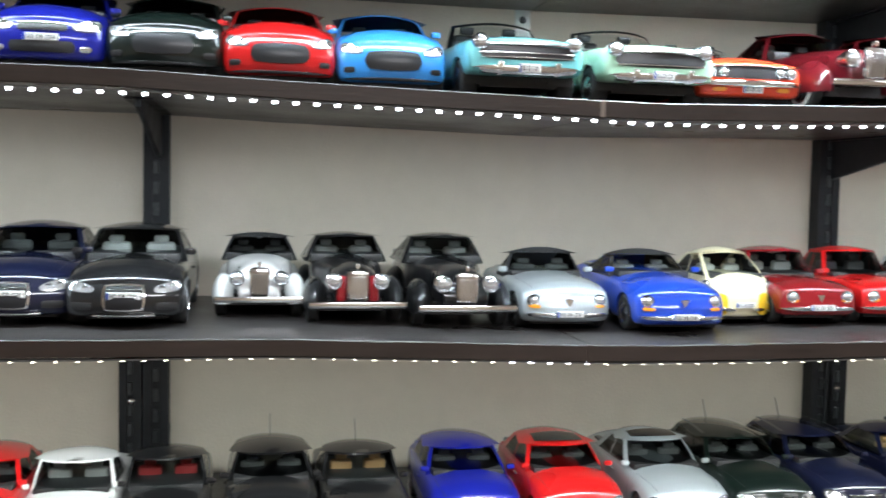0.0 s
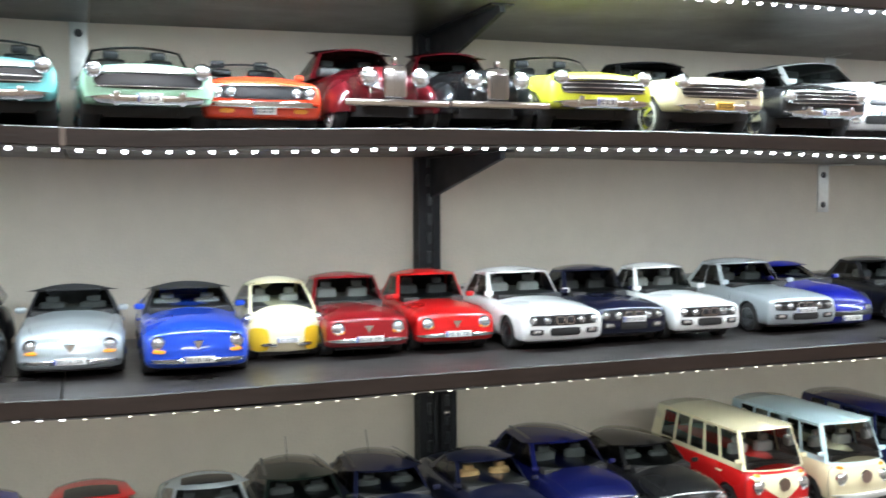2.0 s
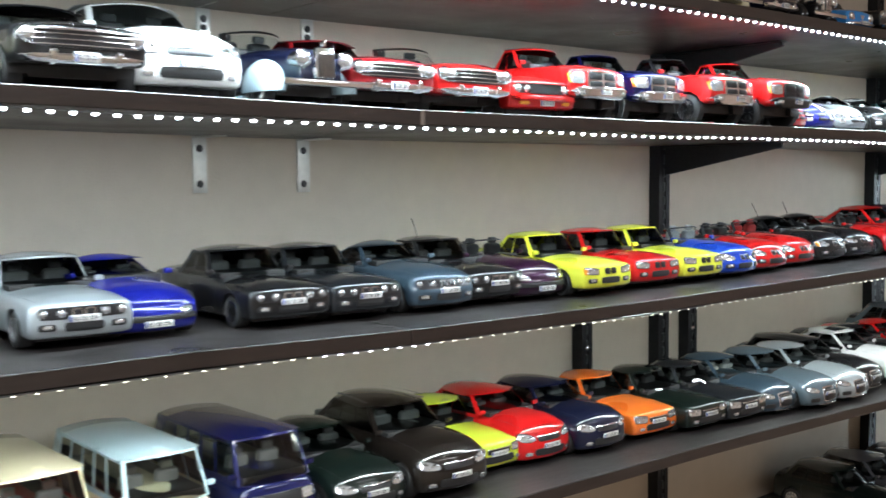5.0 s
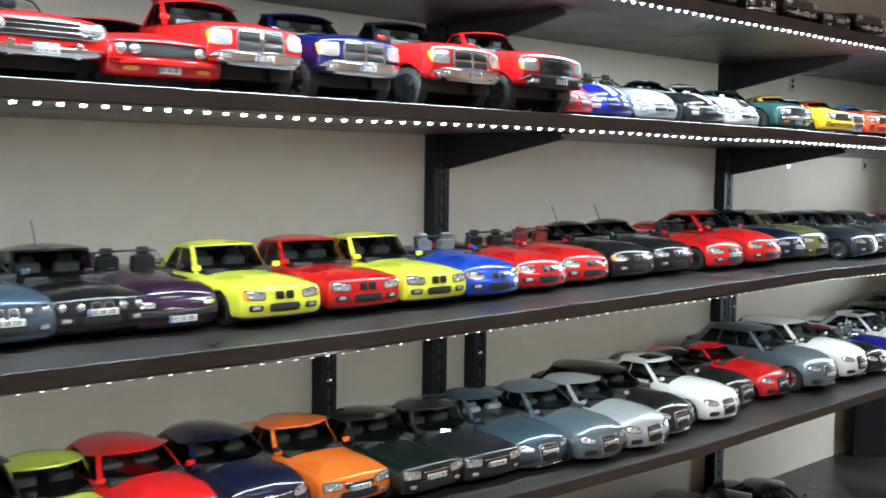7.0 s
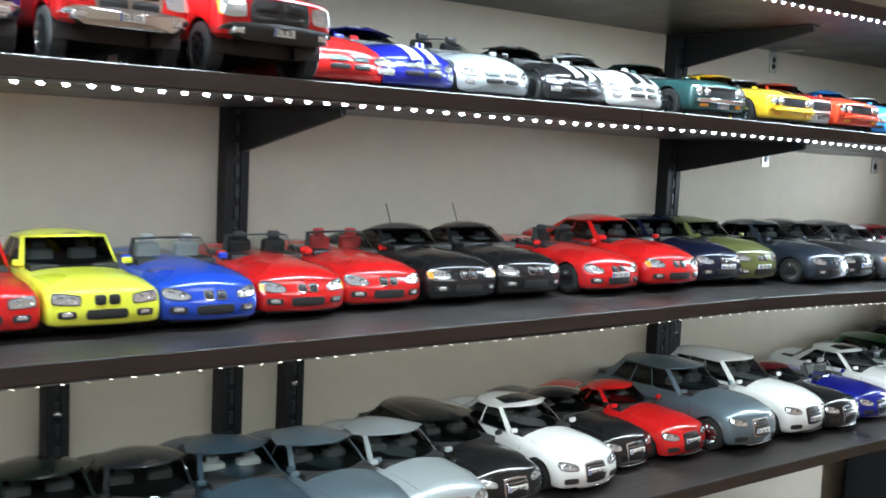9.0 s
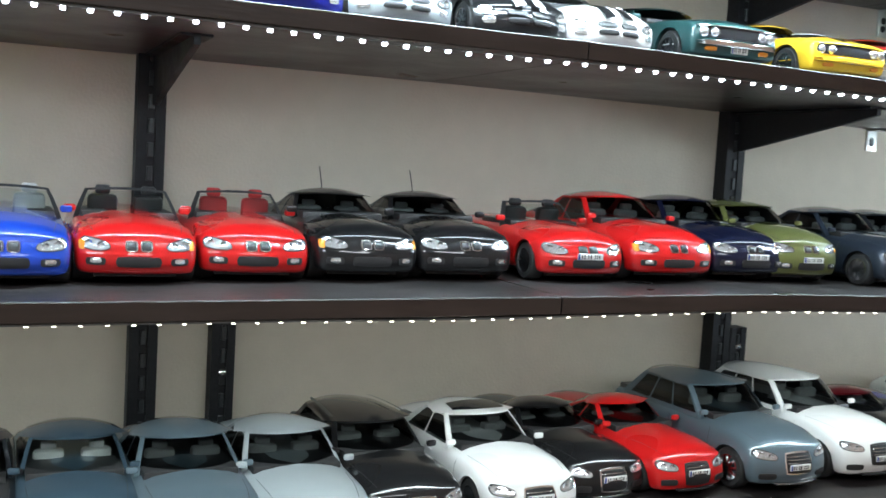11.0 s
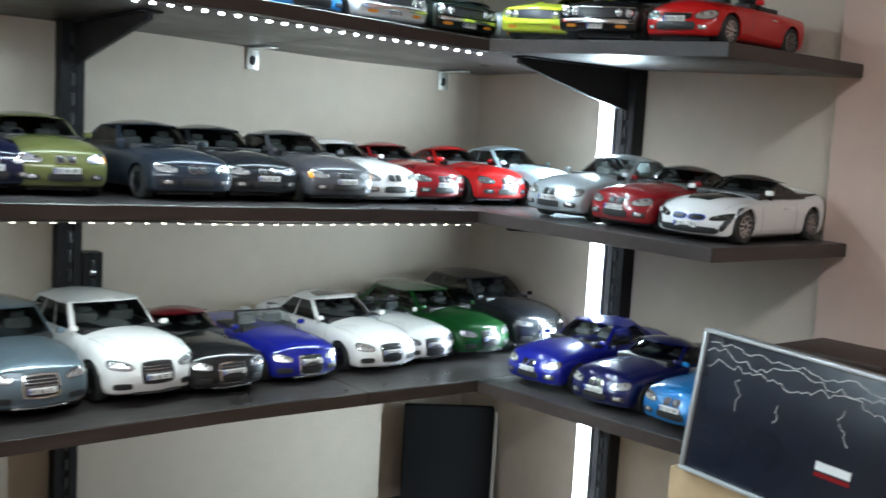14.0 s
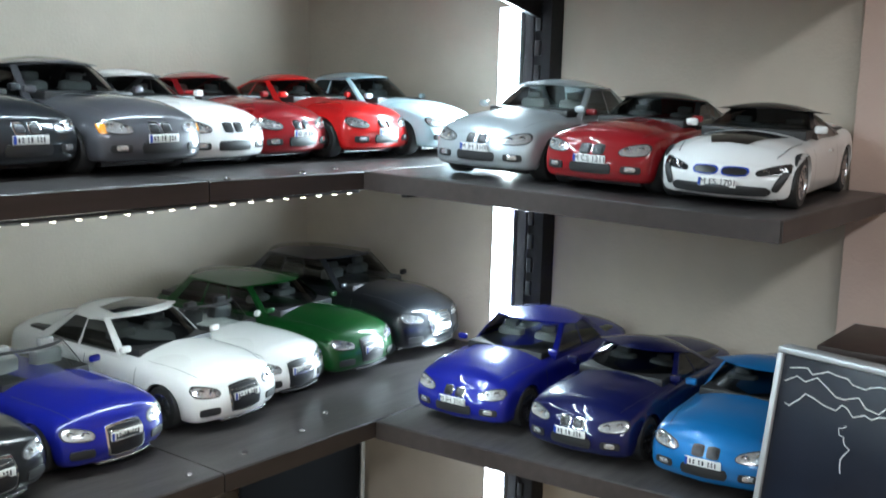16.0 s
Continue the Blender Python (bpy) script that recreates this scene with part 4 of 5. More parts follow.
    if stripe:
        for x in ((-0.010, 0.010) if spec.get("twin", True) else (0.0,)):
            sw = 0.011 if spec.get("twin", True) else 0.045
            v, f = [], []
            for i in range(10):
                y = L * (0.010 + (cowl - 0.010) * (i / 9) ** 1.4)
                v += [(x + sw * q, y, surf_z(st, x + sw * q, y) + 0.0005) for q in (-0.5, -0.17, 0.17, 0.5)]
            f = [(4 * i + q, 4 * i + q + 1, 4 * i + q + 5, 4 * i + q + 4) for i in range(9) for q in range(3)]
            put("hood_stripe", mesh_of("hood_stripe", v, f, pt(stripe), True), top, None, stripe + " painted stripe on the bonnet")
            if twin_roof(spec):
                v, f = patch(st, 4, 0.5 + x / W / rw * 1.0 - sw / W * 0.62, 0.5 + x / W / rw + sw / W * 0.62, 0, 1, 0.0009, 2, 6)
                put("roof_stripe", mesh_of("roof_stripe", v, f, pt(stripe), True), top)
    hw = W / 2
    zf = g + 0.5 * (nose - g)
    # faces
    if face == "kidney":
        lz = nose - 0.0085
        for sx in (-1, 1):
            on_front(top, "grille", st, sx * 0.0058, lz, 0.0098, 0.0085, 0.002, M_CHROME if spec.get("kchrome", True) else M_BLACK, 0.001, 10, b=0.0018)
            on_front(top, "grille_insert", st, sx * 0.0058, lz, 0.0078, 0.0066, 0.0020, M_GRILLE, 0.0002, 10, b=0.0012)
            if spec.get("quad"):
                for q in (0.20, 0.36):
                    round_lamp(top, st, sx * W * q, lz, 0.0042, 0.0006)
            else:
                head_lamp(top, st, sx, W * 0.335, lz + 0.0005, W * 0.23, 0.0088, 5 if st in BOXY else 9, 0.08 if st in BOXY else 0.25, 0.35 if st in BOXY else 0.8)
                if spec.get("amber"):
                    on_front(top, "turn_signal", st, sx * W * 0.435, lz, W * 0.05, 0.0075, 0.003, M_LENSA, 0.002, 10)
            on_front(top, "air_intake", st, sx * W * 0.33, g + 0.0105, W * 0.15, 0.0062, 0.002, M_BLACK, 0.0008)
            on_front(top, "fog_light", st, sx * W * 0.33, g + 0.011, 0.0085, 0.0042, 0.002, M_LENS, 0.0002)
        if spec.get("quad"):
            on_front(top, "grille_panel", st, 0, lz, W * 0.80, 0.0108, 0.0016, M_GRILLE, 0.0018, b=0.0008)
        on_front(top, "air_intake", st, 0, g + 0.0105, W * 0.36, 0.0085, 0.002, M_BLACK, 0.0006)
        if spec.get("plate", True):
            number_plate(top, st, g + 0.0175, text=spec.get("text"))
    elif face == "frame":
        lz = nose - 0.009
        on_front(top, "grille", st, 0, nose - 0.0165, W * 0.34, 0.0235, 0.002, M_CHROME if spec.get("kchrome", True) else M_BLACK, 0.0008, 5, b=0.004)
        on_front(top, "grille_insert", st, 0, nose - 0.0165, W * 0.31, 0.0205, 0.002, M_GRILLE, 0.0, 5, b=0.003)
        for i in range(3):
            on_front(top, "grille_bar", st, 0, nose - 0.0095 - 0.0032 * i, W * 0.29, 0.0007, 0.002, M_SCREW, -0.0004, 5, b=0.0002)
        for sx in (-1, 1):
            head_lamp(top, st, sx, W * 0.345, lz + 0.0006, W * 0.22, 0.0084, 10, 0.22, 0.7)
            on_front(top, "air_intake", st, sx * W * 0.34, g + 0.0095, W * 0.17, 0.0065, 0.002, M_BLACK, 0.0008)
        on_front(top, "lip", st, 0, g + 0.0015, W * 0.50, 0.002, 0.003, M_SCREW if spec.get("kchrome", True) else M_BLACK, 0.0, b=0.0006)
        number_plate(top, st, g + 0.0185)
    elif face == "wide":
        lz = nose - 0.0085
        on_front(top, "grille", st, 0, lz - 0.002, W * 0.40, 0.007, 0.002, M_GRILLE, 0.0008, 8)
        on_front(top, "grille_bar", st, 0, lz + 0.0016, W * 0.40, 0.0011, 0.002, M_CHROME, -0.0002, 8, b=0.0004)
        for sx in (-1, 1):
            head_lamp(top, st, sx, W * 0.345, lz, W * 0.23, 0.0098, 3 if st in BOXY else 9, 0.05 if st in BOXY else 0.25, 0.3 if st in BOXY else 0.85)
            on_front(top, "fog_light", st, sx * W * 0.34, g + 0.009, 0.009, 0.005, 0.002, M_LENS, 0.0004)
        on_front(top, "air_intake", st, 0, g + 0.0105, W * 0.52, 0.0095, 0.002, M_BLACK, 0.0006)
        number_plate(top, st, g + 0.018)
    elif face == "big":
        on_front(top, "grille", st, 0, nose - 0.019, W * 0.50, 0.0175, 0.002, M_GRILLE, 0.0006, 0, b=0.004)
        for sx in (-1, 1):
            head_lamp(top, st, sx, W * 0.36, nose - 0.009, W * 0.19, 0.0082, 15, 0.3, 0.8)
            on_front(top, "fog_light", st, sx * W * 0.38, g + 0.010, 0.010, 0.005, 0.002, M_BLACK, 0.0004)
        on_front(top, "lip", st, 0, g + 0.002, W * 0.86, 0.0025, 0.003, M_BLACK, -0.0006)
    elif face == "viper":
        for sx in (-1, 1):
            head_lamp(top, st, sx, W * 0.36, nose - 0.008, W * 0.16, 0.008, 16, 0.3, 0.9)
            for z in (g + 0.013, g + 0.0205):
                on_front(top, "grille", st, sx * W * 0.115, z, W * 0.19, 0.0052, 0.002, M_BLACK, 0.0004)
            on_front(top, "fog_light", st, sx * W * 0.36, g + 0.0125, 0.010, 0.0065, 0.002, M_LENS, 0.0006)
    elif face == "i8":
        for sx in (-1, 1):
            on_front(top, "grille", st, sx * W * 0.105, nose - 0.009, W * 0.19, 0.0070, 0.002, pt("blue"), 0.0008, 10, b=0.002)
            on_front(top, "grille_insert", st, sx * W * 0.105, nose - 0.009, W * 0.17, 0.0054, 0.002, M_GRILLE, 0.0, 10, b=0.0018)
            head_lamp(top, st, sx, W * 0.35, nose - 0.0075, W * 0.22, 0.0062, 12, 0.3, 0.6, True)
            on_front(top, "air_intake", st, sx * W * 0.40, g + 0.014, W * 0.05, 0.016, 0.003, M_BLACK, 0.0006, roll=sx * 25)
        on_front(top, "lip", st, 0, g + 0.0065, W * 0.70, 0.0075, 0.003, M_BLACK, 0.0002)
        number_plate(top, st, nose - 0.0175, text=spec.get("text"))
        v, f = [], []
        for i in range(6):
            q = i / 5
            y = L * (0.09 + (cowl - 0.09) * q)
            h_ = W * (0.13 + 0.17 * q)
            v += [(h_ * e, y, surf_z(st, h_ * e, y) + 0.0006) for e in (-1, -0.5, 0, 0.5, 1)]
        f = [(5 * i + e, 5 * i + e + 1, 5 * i + e + 6, 5 * i + e + 5) for i in range(5) for e in range(4)]
        put("hood_panel", mesh_of("hood_panel", v, f, pt("black"), True), top, None, "gloss black bonnet panel")
    elif face == "us":
        z0 = nose - 0.012
        on_front(top, "grille", st, 0, z0, W * 0.80, 0.013, 0.002, M_GRILLE, 0.0006, b=0.003)
        on_front(top, "grille_frame", st, 0, z0 + 0.0075, W * 0.86, 0.0018, 0.0028, M_CHROME, -0.0002)
        for i in range(spec.get("bars", 3)):
            on_front(top, "grille_bar", st, 0, z0 - 0.0045 + 0.0042 * i, W * 0.78, 0.0011, 0.0026, M_CHROME, -0.0002, b=0.0004)
        b1 = on_front(top, "bumper", st, 0, g + 0.0035, W * 1.03, 0.0078, 0.0048, M_CHROME, -0.001, b=0.003)
        for sx in (-1, 1):
            on_front(top, "bumper_guard", st, sx * W * 0.24, g + 0.0045, 0.0062, 0.0125, 0.0045, M_CHROME, -0.003, b=0.002)
            round_lamp(top, st, sx * W * 0.395, nose - (0.003 if spec.get("high") else 0.009), 0.0062, -0.001, P if spec.get("high") else None)
            if spec.get("dual"):
                round_lamp(top, st, sx * W * 0.30, nose - 0.009, 0.0050, -0.001)
        number_plate(top, st, g + 0.005, 0.020, 0.008, spec.get("yplate", False), -0.0068)
    elif face == "mus":
        z0 = nose - 0.010
        on_front(top, "grille", st, 0, z0, W * 0.86, 0.0115, 0.002, M_GRILLE, 0.0006, b=0.003)
        on_front(top, "grille_frame", st, 0, z0 + 0.0062, W * 0.90, 0.0012, 0.0026, M_CHROME if spec.get("chrome", True) else P, -0.0002, b=0.0004)
        on_front(top, "bumper", st, 0, g + 0.0125, W * 1.0, 0.0058, 0.0042, M_CHROME if spec.get("chrome", True) else P, -0.0008, b=0.002)
        for sx in (-1, 1):
            round_lamp(top, st, sx * W * 0.375, z0, 0.0050, -0.0006)
            round_lamp(top, st, sx * W * 0.265, z0, 0.0045, -0.0006)
            on_front(top, "turn_signal", st, sx * W * 0.30, g + 0.007, 0.013, 0.004, 0.002, M_LENSA, 0.0004)
        if spec.get("plate", True):
            number_plate(top, st, g + 0.0075, 0.020, 0.0075)
    elif face == "truck":
        z0 = nose - 0.016
        dark = spec.get("darkface", False)
        on_front(top, "grille_frame", st, 0, z0, W * 0.50, 0.026, 0.003, M_BLACK if dark else M_CHROME, 0.0006, b=0.004)
        for sx in (-1, 1):
            for sz in (-1, 1):
                on_front(top, "grille_insert", st, sx * W * 0.118, z0 + sz * 0.0056, W * 0.21, 0.0095, 0.003, M_GRILLE, -0.0003, b=0.001)
            on_front(top, "headlight", st, sx * W * 0.375, z0 + 0.003, W * 0.19, 0.015, 0.004, M_LENS, 0.002, b=0.003)
            on_front(top, "turn_signal", st, sx * W * 0.462, z0 + 0.003, W * 0.04, 0.013, 0.004, M_LENSA, 0.003)
            on_front(top, "fog_light", st, sx * W * 0.36, g + 0.006, 0.011, 0.006, 0.003, M_LENS, -0.006)
        on_front(top, "bumper", st, 0, g + 0.006, W * 0.97, 0.0155, 0.007, M_BLACK if dark else M_CHROME, -0.001, b=0.004)
        number_plate(top, st, g + 0.007, 0.020, 0.007, False, -0.0085)
        bed = cached(("bed", st), lambda: to_mesh(box_data(-W * 0.40, W * 0.40, L * 0.63, L * 0.95, trunk - 0.004, trunk + 0.0052, 0.002), "load_bed", M_BLACK))
        put("load_bed", bed, top)
    elif face == "bus":
        for sx in (-1, 1):
            round_lamp(top, st, sx * W * 0.33, g + 0.028, 0.0072, -0.0006)
            on_front(top, "turn_signal", st, sx * W * 0.33, g + 0.041, 0.008, 0.0035, 0.002, M_LENSA, 0.0006)
        on_front(top, "bumper", st, 0, g + 0.006, W * 0.98, 0.008, 0.004, pt(spec.get("bump", "white")), -0.001, b=0.002)
        bm = bmesh.new()
        bmesh.ops.create_cone(bm, cap_ends=True, segments=24, radius1=0.0082, radius2=0.0078, depth=0.0016, matrix=pose(0, -0.001, g + 0.030, 90))
        part("emblem", bm, M_CHROME, top, "round chrome emblem")
        if spec.get("vee"):
            v, n = [], 12
            for i in range(n + 1):
                z = g + 0.012 + (nose - g - 0.014) * i / n
                e = W * 0.44 * (i / n) ** 0.8 + 0.001
                v += [(e * q, surf_y(st, e * q, z) - 0.0006, z) for q in span(-1, 1, 8)]
            put("front_panel", mesh_of("front_panel", v, [(9 * i + q, 9 * i + q + 1, 9 * i + q + 10, 9 * i + q + 9) for i in range(n) for q in range(8)], P, True), top, None, "cream V-shaped front panel")
    elif face == "van":
        on_front(top, "grille", st, 0, g + 0.030, W * 0.80, 0.012, 0.002, M_GRILLE, 0.0006)
        for sx in (-1, 1):
            on_front(top, "headlight", st, sx * W * 0.33, g + 0.030, W * 0.17, 0.010, 0.003, M_LENS, 0.001)
        on_front(top, "bumper", st, 0, g + 0.009, W * 1.0, 0.010, 0.005, M_BLACK, -0.001, b=0.002)
        number_plate(top, st, g + 0.010, shift=-0.0068)
    elif face == "small":
        for sx in (-1, 1):
            round_lamp(top, st, sx * W * 0.35, nose - 0.010, 0.0058, -0.0004)
            on_front(top, "turn_signal", st, sx * W * 0.35, g + 0.0165, 0.012, 0.0035, 0.002, M_LENSA, 0.0006)
        on_front(top, "bumper", st, 0, g + 0.008, W * 0.98, 0.0048, 0.004, M_CHROME, -0.001, b=0.0018)
        bm = bmesh.new()
        bmesh.ops.create_cone(bm, cap_ends=True, segments=3, radius1=0.006, radius2=0.005, depth=0.0016, matrix=pose(0, 0, nose - 0.010, 90, 180, 0))
        part("emblem", bm, M_CHROME, top)
        number_plate(top, st, g + 0.0095, shift=-0.0058)
    elif face == "pop":
        for sx in (-1, 1):
            on_front(top, "headlight", st, sx * W * 0.33, nose - 0.010, W * 0.15, 0.0055, 0.003, M_LENS, 0.001)
        on_front(top, "bumper", st, 0, g + 0.013, W * 0.96, 0.006, 0.003, M_BLACK, 0.0006)
        number_plate(top, st, g + 0.008, shift=-0.003)
    elif face == "pre":
        classic_front(top, spec, P)
    elif face == "isetta":
        for sx in (-1, 1):
            round_lamp(top, st, sx * W * 0.46, nose - 0.008, 0.0052, 0.004, P)
        for sx in (-1, 1):
            on_front(top, "front_wing", st, sx * W * 0.36, g + 0.013, W * 0.25, 0.024, 0.0016, pt("gold"), 0.0, label="orange painted wing", rnd=0.6)
            on_front(top, "bumper", st, sx * W * 0.24, g + 0.008, W * 0.20, 0.0035, 0.003, M_CHROME, -0.001)
        number_plate(top, st, g + 0.013, 0.022, 0.006)
    return top


def twin_roof(spec):
    return not spec.get("open", False) and spec.get("twin", True)


def classic_front(top, spec, P):
    """Upright radiator, separate wings, lamps and bumper of a pre-war car."""
    st = spec["st"]
    L, W, H, g, nose, hood, belt, trunk, cowl, rf, rr, tail, wr, fa, ra, bow, rw = STYLES[st]
    wing = pt(spec.get("wing", spec["col"]))
    for sx in (-1, 1):
        bm = bmesh.new()
        bmesh.ops.create_uvsphere(bm, u_segments=18, v_segments=12, radius=1, matrix=Matrix.Translation((sx * W * 0.40, fa * L, wr * 0.95)) @ Matrix.Diagonal((W * 0.135, wr * 1.75, wr * 1.30, 1)))
        for v in [q for q in bm.verts if q.co.z < wr * 0.75]:
            v.co.z = wr * 0.75
        part("front_wing", bm, wing, top)
        round_lamp(top, st, sx * W * 0.24, nose - 0.002, 0.0072, -0.004, M_CHROME)
    for sx in (-1, 1):
        bm = bmesh.new()
        bmesh.ops.create_uvsphere(bm, u_segments=18, v_segments=12, radius=1, matrix=Matrix.Translation((sx * W * 0.40, ra * L, wr * 0.95)) @ Matrix.Diagonal((W * 0.135, wr * 1.7, wr * 1.30, 1)))
        for v in [q for q in bm.verts if q.co.z < wr * 0.75]:
            v.co.z = wr * 0.75
        part("rear_wing", bm, wing, top)
        part("running_board", box_data(sx * W * 0.40 - W * 0.07, sx * W * 0.40 + W * 0.07, L * 0.27, L * 0.70, wr * 0.55, wr * 0.75, 0.001), wing, top)
    bm = box_data(-W * 0.115, W * 0.115, -0.006, 0.004, g + 0.004, nose + 0.010, 0.005)
    part("radiator_grille", bm, M_CHROME, top, "tall bright radiator grille")
    bm = box_data(-W * 0.085, W * 0.085, -0.0072, -0.0062, g + 0.007, nose + 0.003, 0.0004)
    part("grille_insert", bm, M_GRILLE if spec.get("darkgrille") else M_RIM, top)
    for i in range(-3, 4):
        part("grille_bar", box_data(i * W * 0.024 - 0.0005, i * W * 0.024 + 0.0005, -0.0082, -0.0074, g + 0.007, nose + 0.003), M_CHROME, top)
    if spec.get("accent"):
        for sx in (-1, 1):
            part("nose_panel", box_data(sx * W * 0.165 - W * 0.045, sx * W * 0.165 + W * 0.045, -0.003, 0.004, g + 0.004, nose + 0.004, 0.002), pt(spec["accent"]), top, "dark red painted nose panel")
    part("mascot", box_data(-0.0016, 0.0016, -0.004, 0.003, nose + 0.0102, nose + 0.016, 0.0008), M_CHROME, top)
    part("bumper", box_data(-W * 0.49, W * 0.49, -0.013, -0.009, g - 0.002, g + 0.0045, 0.0018), M_CHROME, top)
    number_plate(top, st, g + 0.001, 0.022, 0.006, False, -0.014)


def M(st, col, label, **k):
    return dict(st=st, col=col, label=label, **k)


def place(row, x, y, spec, rz=0.0, group=None, k=1.0):
    top = model_car(spec)
    z, roll = zsag(row, min(x, 3.8)), 0.0
    if rz < -40:
        z = side_z(row, y) + 0.0004
        roll = math.degrees(math.atan(DROOP[row] / (FRONT_Y - SIDE_END)))
    top.matrix_basis = pose(x, y, z + 0.0002) @ pose(0, 0, 0, roll, 0, 0) @ pose(0, 0, 0, 0, 0, rz) @ Matrix.Diagonal((k, k, k, 1))
    tagged(top, spec["label"], "model car", group or "model cars on the shelves")
    return top


rng = random.Random(3)
K = dict(face="kidney")
MID = [
    (0.005, 1.045, M("sedan", "navy", "dark navy luxury saloon model car with chrome grille", face="frame", k=1.15)),
    (0.114, 1.030, M("sedan", "black", "glossy black limousine saloon model car with chrome grille", face="frame", clear=True, k=1.15)),
    (0.244, 1.105, M("classic", "white", "white pre-war roadster model car with black hood", face="pre", roof="soft", darkgrille=True, k=0.96)),
    (0.344, 1.062, M("classic", "black", "black and red pre-war saloon model car", face="pre", wing="black", clear=True, k=1.03, accent="darkred")),
    (0.457, 1.050, M("classic", "black", "black post-war limousine model car with chrome grille", face="pre", clear=True)),
    (0.573, 1.060, M("roadster", "silver", "silver fifties roadster model car with dark hardtop", face="small", roof="soft", rim="disc")),
    (0.692, 1.030, M("coupe", "blue", "bright blue fifties convertible model car with black top", face="small", roof="soft", rim="disc", clear=True)),
    (0.792, 1.090, M("bubble", "cream", "pale yellow and orange bubble car model", face="isetta", clear=True)),
    (0.878, 1.075, M("sedan60", "darkred", "dark red small sixties saloon model car", face="small", clear=True)),
    (0.980, 1.075, M("sedan60", "red", "red small sixties coupe model car", face="small")),
    (1.097, 1.040, M("sedan80", "white", "white racing coupe model car with four round lamps", quad=True, plate=False, clear=True, **K)),
    (1.190, 1.050, M("sedan60", "navy", "navy blue sixties saloon model car with fog lamps", quad=True, **K)),
    (1.290, 1.045, M("sedan60", "white", "white compact seventies saloon model car", quad=True, plate=False, clear=True, **K)),
    (1.432, 1.050, M("sedan80", "silver", "silver grey eighties saloon model car with stripes", quad=True, **K)),
    (1.510, 1.060, M("sports", "royal", "blue wedge-shaped sports coupe model car", face="pop")),
    (1.662, 1.050, M("sedan80", "black", "black eighties saloon model car with amber lamps", quad=True, amber=True, **K)),
    (1.766, 1.052, M("sedan80", "graphite", "dark grey eighties saloon model car", quad=True, **K)),
    (1.884, 1.050, M("coupe", "steel", "steel blue eighties coupe model car", quad=True, **K)),
    (1.976, 1.060, M("sedan80", "black", "black compact eighties sports saloon model car", ant=True, quad=True, **K)),
    (2.056, 1.055, M("roadster", "purple", "dark purple open roadster model car", open=True, frame="black", face="pop")),
    (2.168, 1.040, M("sedan80", "lemon", "bright yellow nineties coupe model car", kchrome=False, amber=True, plate=False, **K)),
    (2.283, 1.045, M("sedan80", "red", "bright red nineties saloon model car", kchrome=False, plate=False, **K)),
    (2.389, 1.042, M("sedan80", "lemon", "yellow nineties coupe model car with black trim", kchrome=False, plate=False, **K)),
    (2.491, 1.040, M("roadster", "blue", "bright blue open convertible model car with grey seats", open=True, seat="grey", plate=False, **K)),
    (2.596, 1.052, M("roadster", "red", "red open roadster model car with black cockpit", open=True, frame="black", amber=True, plate=False, **K)),
    (2.701, 1.064, M("roadster", "red", "red open roadster model car with red seats", open=True, seat="red", plate=False, **K)),
    (2.810, 1.064, M("coupe", "black", "black two-seat coupe model car", ant=True, amber=True, plate=False, **K)),
    (2.913, 1.066, M("coupe", "black", "glossy black two-seat coupe model car", ant=True, plate=False, **K)),
    (3.038, 1.050, M("roadster", "red", "red open sports roadster model car with round lamps", open=True, frame="black", kchrome=False, **K)),
    (3.148, 1.048, M("sedan", "red", "bright red saloon model car", amber=True, plate=False, **K)),
    (3.262, 1.062, M("sedan", "navy", "very dark blue coupe model car", **K)),
    (3.340, 1.060, M("hatch", "olive", "olive green compact hatchback model car", amber=True, **K)),
    (3.478, 1.030, M("sedan", "slate", "dark blue grey saloon model car", plate=False, **K)),
    (3.575, 1.045, M("sedan", "graphite", "dark grey sports saloon model car", **K)),
    (3.680, 1.035, M("sedan", "grey", "grey large saloon model car", amber=True, **K)),
    (3.768, 1.052, M("coupe", "white", "white sports coupe model car", plate=False, kchrome=False, **K)),
    (3.866, 1.070, M("coupe", "darkred", "dark red coupe model car", **K)),
    (3.972, 1.058, M("coupe", "red", "red large coupe model car", **K)),
]
for x, y, s in MID:
    place("mid", x, y - 0.010, s, rng.uniform(-1.5, 1.5) + (4.0 if x > 3.4 else 0.0), k=s.get("k", 1.07 if x < 3.3 else 1.04))
place("mid", 4.072, 1.03, M("sedan", "iceblue", "pale silver blue saloon model car", **K), 4)
place("mid", 3.884, 0.877, M("sedan", "silver", "silver saloon model car on the side shelf", clear=True, text="M JH 3108", **K), -88)
place("mid", 3.893, 0.772, M("coupe", "darkred", "deep red sports coupe model car with black roof", roof="black", kchrome=False, text="M CS 1211", **K), -88)
place("mid", 3.895, 0.666, M("sports", "white", "white hybrid sports car model with black bonnet and roof", face="i8", roof="black", text="M ES 1701"), -84)

